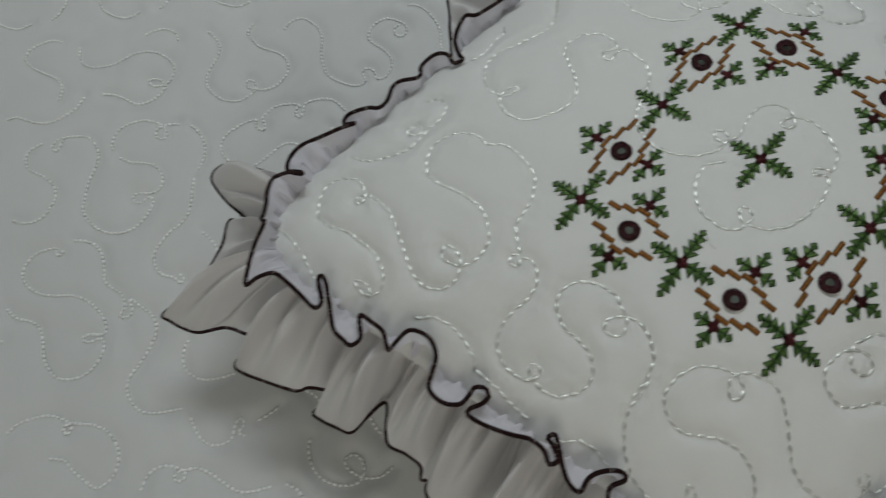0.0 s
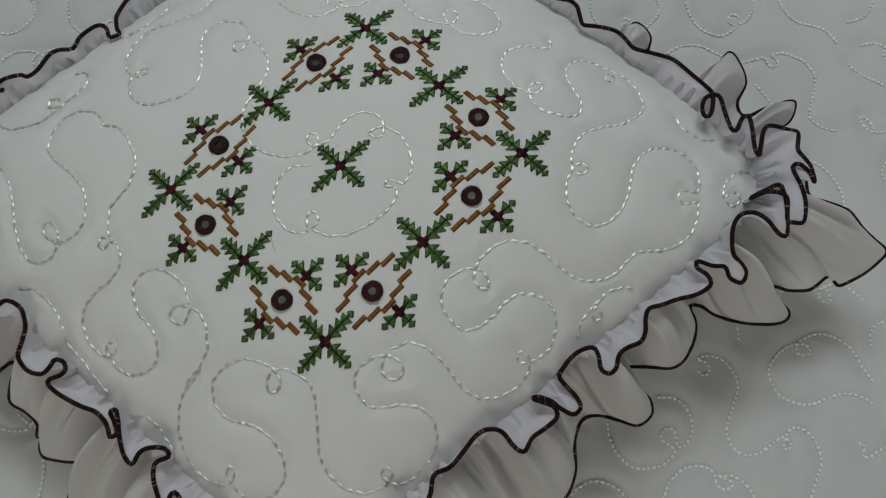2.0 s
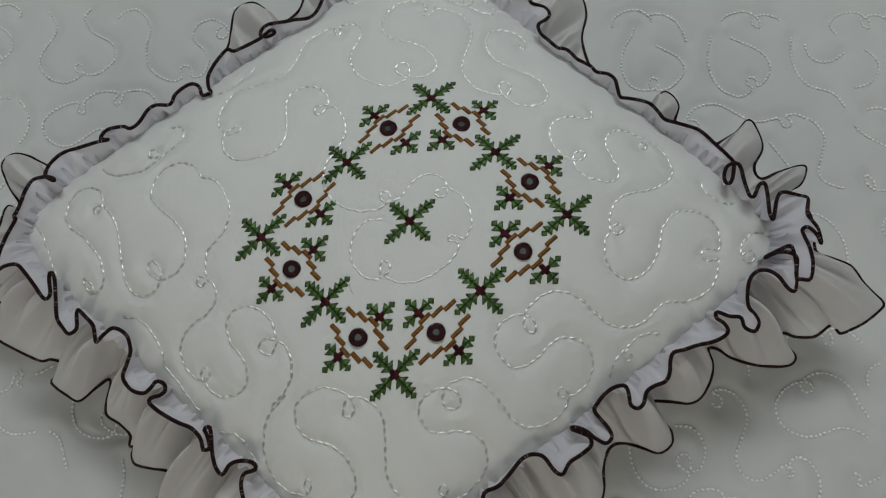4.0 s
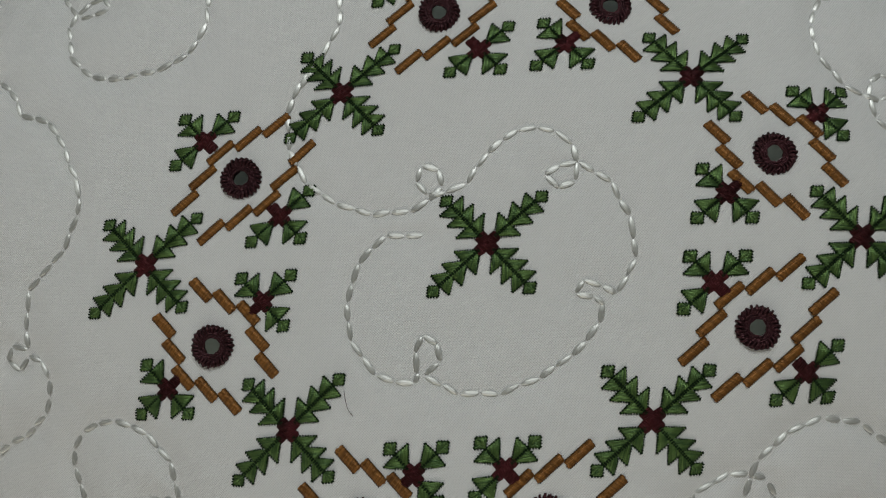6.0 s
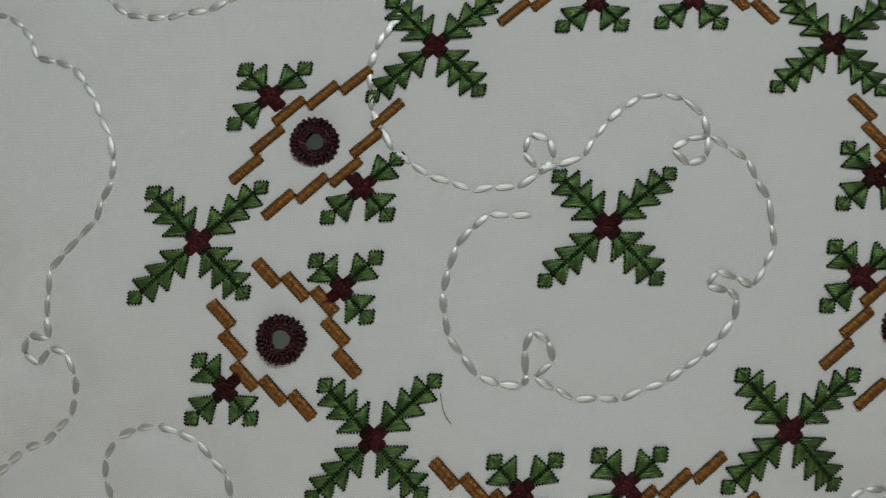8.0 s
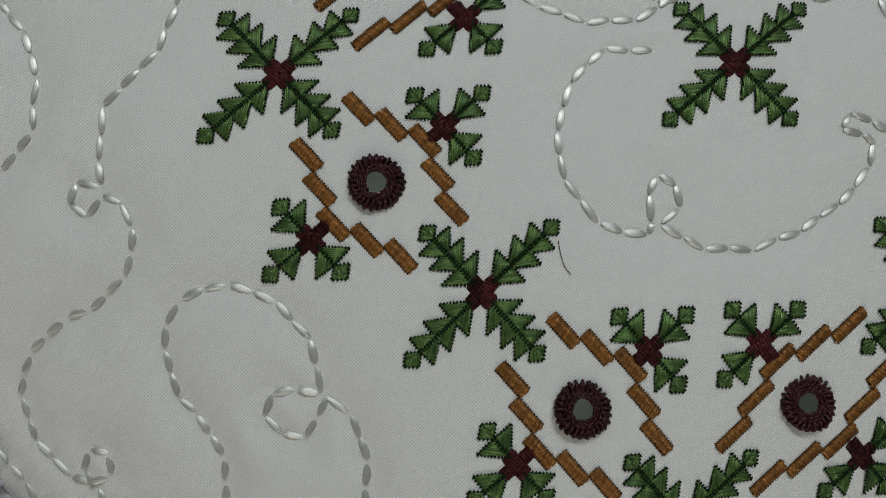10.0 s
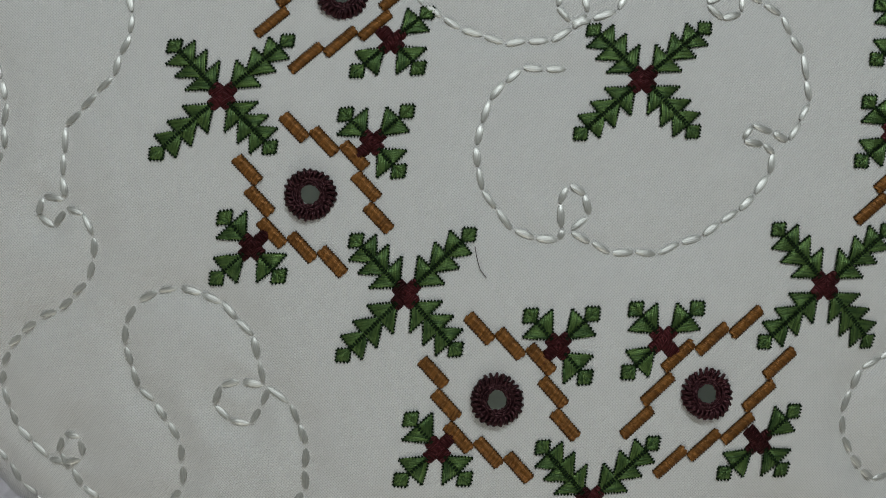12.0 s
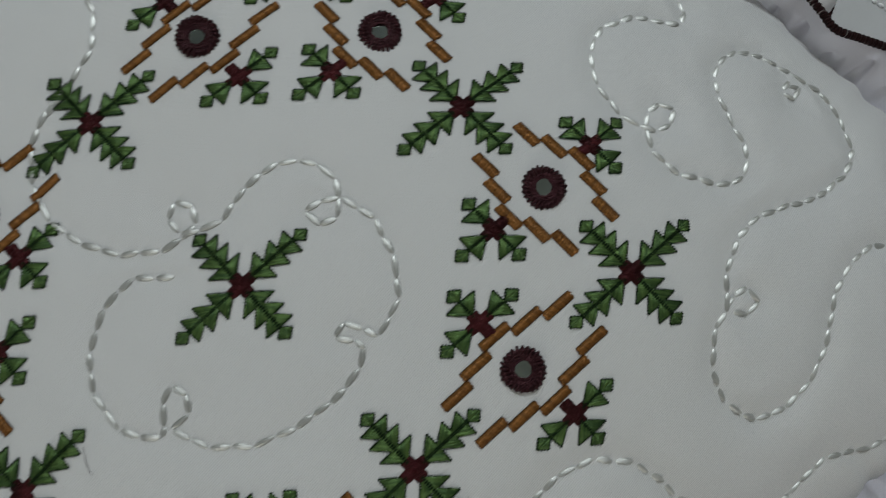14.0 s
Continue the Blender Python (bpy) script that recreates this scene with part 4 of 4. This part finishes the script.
def mirror_ring(centre, parent, lean):
    """A round mirror held by a collar of thick dark loops."""
    mid = on_pattern(np.array([centre]))[0] - (0.0007, 0.0003, 0)
    shape = Shape()
    outer, inner, loops, turns, bands = 0.0065, 0.0026, 21, 252, 15
    phase = rng.uniform(0, 6)
    a = np.linspace(0, 2 * np.pi, turns, endpoint=False)
    across = np.linspace(0, 1, bands)
    rows = []
    for f in across:
        ridge = abs(np.sin(loops * a / 2 + 2.4 * f + phase + 0.35 * np.sin(5 * a)))
        inside = f < 0.3
        r = inner + (outer - inner) * f + (0.00035 * (ridge - 0.5) if f > 0.8 else 0)
        swell = math.sin(math.pi * min(max(f, 0.02), 0.98))**0.6
        h = 0.0009 * swell * (1 if inside else 0.62 + 0.38 * ridge) - (0.0006 if 0.26 < f < 0.36 else 0)
        rows.append(np.stack([r * np.cos(a), r * np.sin(a), h + 0 * a + 0.0001], 1))
    pts = np.array(rows) + mid
    uv = np.stack([np.tile(a * 0.005, bands), np.repeat(across * 0.0045, turns)], 1)
    shape.add(pts.reshape(-1, 3), grid_faces(bands, turns, wrap=True), uv)
    # radial loops outside, and a few rounds of thread next to the glass
    for r0, r1, count, slant, high, w in ((0.0042, 0.0066, 25, 0.03, 0.0013, 0.00042), (0.0047, 0.0063, 31, -0.05, 0.0015, 0.00034)):
        t = np.linspace(0, 2 * np.pi, count * 12, endpoint=False)
        wob = 0.12 * np.sin(3 * t + phase) + 0.07 * np.sin(7 * t + 2 * phase)
        c = count * t + 3 * wob
        r = (r0 + r1) / 2 + (r1 - r0) / 2 * np.cos(c) * (1 + wob)
        z = 0.0003 + high * (0.35 + 0.65 * np.sin(c)) * (1 + wob)
        turn = t + slant * np.cos(c)
        loop = mid + np.stack([r * np.cos(turn), r * np.sin(turn), np.maximum(z, 0.0001)], 1)
        shape.add(*tube(loop, w * (1 + 0.2 * np.sin(5.3 * c)), 6, True))
    for k, r0 in enumerate((0.0027, 0.0031, 0.0035, 0.0039, 0.0043)):
        t = np.linspace(0, 2 * np.pi, 90, endpoint=False)
        r = r0 + 0.00012 * np.sin(3 * t + phase + k) + 0.00008 * np.sin(8 * t + 2 * k)
        z = 0.0010 + 0.0002 * np.sin(2 * t + 3 * k + phase) + 0.00005 * k
        shape.add(*tube(mid + np.stack([r * np.cos(t), r * np.sin(t), z], 1), 0.00031 * (1 + 0.2 * np.sin(17 * t + k)), 6, True))
    ring = part("mirror_ring", shape, [PLUM], parent, "dark plum thread ring round a small mirror")
    n = 18
    a = np.linspace(0, 2 * np.pi, n, endpoint=False)
    rim_r = inner * np.array([rng.uniform(0.95, 1.05) for _ in range(n)])
    tilt = np.array(lean)
    disc = np.stack([rim_r * np.cos(a), rim_r * np.sin(a)], 1)
    z = mid[2] + 0.0009 + disc @ tilt
    v = np.concatenate([np.c_[disc + mid[:2], z], np.c_[disc + mid[:2], z - 0.0006], [[mid[0], mid[1], mid[2] + 0.0009]]])
    faces = [(i, (i + 1) % n, 2 * n) for i in range(n)] + [(n + i, n + (i + 1) % n, (i + 1) % n, i) for i in range(n)]
    part("mirror", Shape().add(v, faces), [MIRROR], ring, "small round glass mirror", smooth=False)


# how each mirror leans in its ring, picked to keep the lamp's flashes rare
leans = [(0.11, -0.11), (0.0, -0.13), (0.0, 0.01), (0.0, 0.07), (0.0, 0.08), (0.0, 0.01), (-0.01, -0.13), (-0.01, 0.14)]
# the outer and the inner sprig of each diamond, a little uneven
SPRIGS = [(-0.514, -1.270), (-0.495, -0.735), (0.500, -1.256), (0.498, -0.725), (-0.475, 1.268), (-0.505, 0.747), (0.515, 1.268), (0.495, 0.748),
          (-1.247, -0.514), (-0.760, -0.492), (-1.244, 0.480), (-0.762, 0.508), (1.256, -0.500), (0.752, -0.485), (1.236, 0.478), (0.758, 0.500)]
# four sides of the pattern, two diamonds on each: middle, way along the side, way outwards
for along, out in (((1, 0), (0, -1)), ((1, 0), (0, 1)), ((0, 1), (-1, 0)), ((0, 1), (1, 0))):
    for step in (-0.5, 0.5):
        centre = np.array(out, float) + step * np.array(along, float)
        for s, n in ((-0.23, 0.097), (-0.115, 0.135), (0.0, 0.173), (0.115, 0.135), (0.23, 0.097)):
            for m in (1, -1):
                bar(centre + s * np.array(along) + m * n * np.array(out), along, cushion)
        mirror_ring(centre, cushion, leans.pop(0))
        for m in (1, -1):
            way = m * np.array(out, float)
            spot = np.array(SPRIGS.pop(0))
            flower = knot(spot, 0.038, cushion, "", -way, 0.022)
            flower.name = "sprig_motif"
            tagged(flower, "three green leaves round a maroon stitched knot")
            for d in (way, np.array(along, float), -np.array(along, float)):
                leaf("leaf", spot, d, 0.178, FLOWER_TEETH, flower, rng)

# ---- frills ----
INNER_SOUTHWEST_A = [(-319, 41), (-328, 28), (-334, 16), (-338, 4), (-328, 6), (-316, 5), (-308, -3), (-301, -12), (-292, -24), (-286, -22), (-286, -10), (-284, -6), (-281, -11), (-281, -25), (-281, -40), (-276, -48), (-271, -53), (-264, -50), (-263, -40), (-261, -37), (-255, -43), (-249, -50), (-248, -58), (-247, -62), (-241, -58), (-233, -54), (-226, -56), (-220, -62), (-218, -72), (-222, -81), (-226, -89), (-223, -96), (-217, -101), (-209, -103), (-203, -100), (-198, -96), (-192, -98), (-191, -103), (-196, -106), (-203, -107)]
INNER_SOUTHWEST_B = [(-205, -110), (-199, -116), (-190, -122), (-181, -127), (-172, -131), (-166, -137), (-164, -142), (-163, -147), (-158, -146), (-159, -138), (-161, -133), (-157, -132), (-156, -138), (-156, -150), (-154, -160), (-149, -165), (-143, -159), (-136, -157), (-127, -158), (-123, -161), (-124, -164), (-132, -166), (-135, -173), (-134, -182), (-131, -192), (-129, -196), (-125, -187), (-121, -185), (-117, -191), (-116, -200)]
INNER_SOUTH = [(-110, -205), (-100, -198), (-94, -212), (-84, -222), (-76, -214), (-68, -226), (-60, -240), (-48, -250), (-36, -240), (-30, -228), (-18, -224), (-12, -232), (2, -222), (6, -208), (18, -204), (24, -212), (34, -202), (38, -190), (48, -186)]
INNER_SOUTHEAST_A = [(57, -178), (66, -169), (74, -166), (82, -168), (88, -176), (92, -180), (96, -180), (101, -173), (110, -168), (118, -162), (117, -156), (111, -153), (104, -150), (107, -149), (115, -152), (121, -157), (129, -161), (134, -157), (132, -151), (126, -144), (122, -138), (125, -133), (131, -127), (138, -123), (146, -122), (149, -127), (150, -135), (155, -138), (160, -135), (163, -127), (169, -123), (178, -120), (182, -114), (183, -106), (186, -100), (195, -98), (206, -95), (218, -93), (228, -89), (231, -85)]
INNER_SOUTHEAST_B = [(228, -80), (222, -76), (223, -72), (233, -75), (242, -76), (245, -83), (253, -86), (257, -80), (254, -74), (249, -68), (249, -57), (252, -48), (258, -43), (267, -42), (276, -46), (283, -54), (288, -57), (291, -54), (293, -39), (292, -27), (289, -23), (280, -26), (265, -33), (280, -28), (294, -31), (292, -46), (298, -48), (305, -47), (309, -35), (308, -23), (305, -15), (304, -9), (310, -6), (317, -11), (320, -19)]
INNER_NORTHEAST_A = [(320, -7), (316, 0), (313, 6), (318, 20), (311, 22), (296, 24), (288, 18), (281, 4), (277, -3), (276, 4), (280, 23), (280, 31), (274, 28), (266, 17), (262, 19), (262, 32), (263, 46), (259, 49), (251, 45), (246, 37), (246, 30), (250, 30), (255, 40), (258, 50), (254, 58), (247, 68), (240, 78), (234, 83), (219, 87), (208, 90), (204, 98), (199, 106), (190, 109), (180, 110), (174, 112), (173, 120), (173, 130), (168, 136), (158, 137), (154, 143)]
INNER_NORTHEAST_B = [(148, 147), (143, 150), (137, 159), (132, 161), (128, 162), (122, 169), (115, 178), (115, 188), (123, 196), (127, 204), (123, 212), (113, 215), (110, 221), (101, 225), (98, 232)]
INNER_NORTH = [(94, 238), (84, 236), (80, 248), (66, 252), (60, 266), (46, 268), (40, 284), (24, 290), (14, 300), (2, 288), (-10, 290), (-18, 276), (-32, 278), (-40, 262), (-52, 262), (-60, 248)]
INNER_NORTHWEST_A = [(-69, 242), (-70, 226), (-75, 214), (-83, 208), (-100, 208), (-116, 210), (-123, 206), (-124, 197), (-117, 193), (-111, 196), (-115, 201), (-124, 193), (-137, 187), (-147, 184), (-154, 188), (-161, 178), (-165, 168), (-167, 158), (-166, 147), (-164, 142), (-171, 140), (-174, 148), (-181, 153), (-188, 151), (-195, 144), (-196, 136), (-200, 133), (-211, 136), (-218, 132), (-223, 119), (-230, 114), (-237, 118), (-249, 119), (-255, 116), (-256, 109), (-248, 106), (-259, 106), (-274, 104), (-289, 102), (-296, 97)]
INNER_NORTHWEST_B = [(-300, 89), (-300, 80), (-290, 72), (-290, 74), (-298, 78), (-311, 78), (-316, 68), (-317, 57), (-319, 49), (-321, 45)]
UPPER_EDGE = INNER_SOUTHWEST_A + INNER_SOUTHWEST_B + INNER_SOUTH + INNER_SOUTHEAST_A + INNER_SOUTHEAST_B + INNER_NORTHEAST_A + INNER_NORTHEAST_B + INNER_NORTH + INNER_NORTHWEST_A + INNER_NORTHWEST_B
OUTER_SOUTHWEST_A = [(-358, 77), (-367, 58), (-389, 34), (-416, 17), (-412, 10), (-401, 2), (-390, -3), (-370, -4), (-357, -11), (-349, -17), (-355, -25), (-364, -34), (-358, -41), (-346, -48), (-323, -60), (-312, -60), (-298, -66), (-301, -72), (-311, -78), (-306, -84), (-296, -91), (-286, -96), (-274, -88), (-262, -81), (-259, -85), (-262, -98), (-262, -109), (-251, -117), (-243, -126), (-244, -134), (-240, -136), (-242, -142), (-239, -149), (-226, -153), (-213, -156), (-202, -163), (-217, -172), (-222, -182)]
OUTER_SOUTH = [(-205, -190), (-190, -196), (-194, -212), (-180, -224), (-160, -222), (-150, -240), (-150, -254), (-128, -262), (-108, -254), (-96, -268), (-92, -286), (-70, -296), (-46, -304), (-24, -292), (-10, -274), (4, -280), (24, -274), (36, -252), (46, -244), (66, -250), (84, -238), (90, -218), (104, -212), (122, -212), (132, -196)]
OUTER_SOUTHEAST_A = [(134, -178), (136, -170), (142, -161), (153, -159), (168, -164), (180, -168), (190, -162), (191, -153), (187, -147), (180, -136), (179, -129), (193, -130), (208, -132), (218, -127), (227, -114), (230, -102), (228, -91), (236, -91), (246, -98), (259, -103), (274, -106), (288, -107), (298, -105), (302, -99), (296, -90), (293, -81), (298, -80), (306, -83), (320, -84), (328, -81), (336, -76), (342, -74), (347, -81), (356, -79), (368, -74), (379, -67), (386, -60), (381, -50), (375, -39), (371, -29)]
OUTER_SOUTHEAST_B = [(366, -24), (350, -18), (338, -14)]
OUTER_NORTHEAST_A = [(336, -6), (337, 18), (330, 31), (317, 41), (334, 48), (342, 60), (341, 66), (318, 61), (301, 56), (298, 68), (308, 85), (306, 103), (300, 112), (284, 98), (250, 84), (232, 106), (236, 125), (229, 137), (222, 136), (205, 120), (170, 148), (160, 196), (168, 227), (166, 248), (159, 256), (147, 251), (131, 253)]
OUTER_NORTH = [(118, 268), (112, 286), (92, 290), (80, 304), (66, 322), (44, 332), (20, 348), (-6, 344), (-20, 326), (-40, 322), (-52, 306), (-70, 300), (-78, 284), (-92, 276)]
OUTER_NORTHWEST_A = [(-98, 252), (-119, 238), (-132, 256), (-143, 264), (-154, 261), (-161, 252), (-163, 226), (-165, 212), (-176, 158), (-220, 140), (-268, 114), (-306, 102), (-333, 117), (-348, 127), (-364, 132), (-373, 126), (-373, 117), (-362, 97), (-348, 78), (-341, 62)]
LOWER_EDGE = OUTER_SOUTHWEST_A + OUTER_SOUTH + OUTER_SOUTHEAST_A + OUTER_SOUTHEAST_B + OUTER_NORTHEAST_A + OUTER_NORTH + OUTER_NORTHWEST_A


def outline(n):
    """The seam, from the west corner round by south, east and north."""
    k = np.linspace(0, 4, n, endpoint=False)
    side, f = k.astype(int), k % 1
    order = [(-1, -1), (-1, 1), (1, 1), (1, -1)]
    a = np.array([order[i] for i in side], float)
    b = np.array([order[(i + 1) % 4] for i in side], float)
    uv = a + (b - a) * f[:, None]
    g = rounding(uv[:, 0], uv[:, 1])
    return to_plan(uv[:, 0] * g, uv[:, 1] * g), k


def frill(name, label, edge_points, root_z, heights, rows, puffing, seed, spread, fold, cord, tuck, sink, fabric):
    """A gathered ribbon from the seam to a wandering free edge, with a corded edging as a part of it."""
    edge = spline(np.array(edge_points) / 1000, 0.0013, closed=True)[:-1]
    seam, k = outline(4000)
    # each edge point hangs from the nearest seam point, smoothed so that the gathers spread
    near = np.array([np.argmin(((seam - p)**2).sum(1)) for p in edge], float)
    near = np.unwrap(near / 4000 * 2 * np.pi)
    w = spread
    pad = np.r_[near[-w:] - 2 * np.pi * round((near[-1] - near[0]) / (2 * np.pi)), near, near[:w] + 2 * np.pi * round((near[-1] - near[0]) / (2 * np.pi))]
    near = np.convolve(pad, np.ones(2 * w + 1) / (2 * w + 1), "valid")[:len(edge)]
    at = (near / (2 * np.pi) * 4000) % 4000
    i = at.astype(int) % 4000
    f = (at - np.floor(at))[:, None]
    root = seam[i] * (1 - f) + seam[(i + 1) % 4000] * f
    away = edge - root
    nxt = seam[(i + 8) % 4000] - seam[i]
    outward = np.stack([nxt[:, 1], -nxt[:, 0]], 1)
    outward /= np.linalg.norm(outward, axis=1)[:, None]
    dist = (away * outward).sum(1)
    base, slope = (np.interp(k[i], np.arange(-0.5, 5), np.array(h)[[3, 0, 1, 2, 3, 0]]) for h in heights)
    zedge = base - slope * np.clip(dist, -0.01, 0.09)
    n = len(edge)
    run = np.arange(n) * 0.0013
    rows_s = np.linspace(0, 1, rows)
    wide = 37
    calm = np.convolve(np.r_[dist[-wide:], dist, dist[:wide]], np.ones(2 * wide + 1) / (2 * wide + 1), "valid")
    lobe = np.clip((dist - calm) / 0.015, -1.2, 1.2)
    lobe = np.convolve(np.r_[lobe[-5:], lobe, lobe[:5]], np.ones(11) / 11, "valid")
    zedge = zedge + sink * lobe
    pleat = lobe + 0.5 * np.sin(run * 2 * np.pi / 0.031 + 2.5 * np.sin(run * 23 + seed))
    foot = near / (2 * np.pi) * 1.66
    gather = tuck * (np.sin(foot * 560 + 3 * np.sin(foot * 47 + seed)) + 0.6 * np.sin(foot * 930 + 5 * np.sin(foot * 31)))
    crease = fold * 0.18 * np.sin(run * 2 * np.pi / 0.0165 + 4 * np.sin(run * 31 + seed) + 2.5 * np.sin(run * 11)) * (0.6 + 0.4 * np.sin(run * 17 + seed))
    pts = []
    for s in rows_s:
        ease = s**0.85
        xy = root * (1 - ease) + edge * ease - outward * 0.004 * (1 - s)
        z = root_z * (1 - s) + zedge * s + (puffing + fold * pleat) * math.sin(math.pi * s**0.8) + gather * math.sin(math.pi * min(1, s * 1.6)) * math.exp(-2.2 * s)
        z = z + crease * math.sin(math.pi * s**1.2)
        xy = xy + outward * (gather * 1.1 * math.exp(-2.2 * s) * math.sin(math.pi * min(1, s * 2)))[:, None]
        pts.append(np.concatenate([xy, z[:, None]], 1))
    pts = np.array(pts)
    uv = np.stack([np.tile(run, rows), np.repeat(rows_s * 0.04, n)], 1)
    ob = part(name, Shape().add(pts.reshape(-1, 3), grid_faces(rows, n, wrap=True), uv), [fabric], cushion, label)
    fine = spline(pts[-1], 0.0005, closed=True)[:-1]
    cord = cord * (1 + 0.13 * np.sin(np.arange(len(fine)) * 0.0005 * 2 * np.pi / 0.0021))
    part("edging", Shape().add(*tube(fine, cord, 8, True, 1.0)), [EDGING], ob, "dark brown overlocked edging")
    return ob


frill("upper_frill", "narrow gathered white frill standing along the seam", UPPER_EDGE, SEAM - 0.001, ([0.149] * 4, [0.45] * 4), 15, 0.002, 1, 16, 0.006, 0.0015, 0.0066, 0.0, FRILL)
frill("lower_frill", "wide gathered white frill drooping to the bed", LOWER_EDGE, SEAM - 0.006, ([0.110, 0.115, 0.115, 0.120], [0.55, 0.60, 0.25, 0.30]), 22, 0.004, 2, 22, 0.018, 0.0013, 0.0030, 0.006, LOWER_FRILL)

# ---- small things ----
hair = spline([(-0.0480, -0.0415), (-0.0476, -0.0445), (-0.0468, -0.0475), (-0.0453, -0.0496)], 0.0006)
hair = np.concatenate([hair, (top(hair[:, 0], hair[:, 1]) + 0.0003)[:, None]], 1)
tagged(part("loose_thread", Shape().add(*tube(hair, 0.00009, 5, False)), [PLUM]), "short dark loose thread lying on the cushion", "thread")
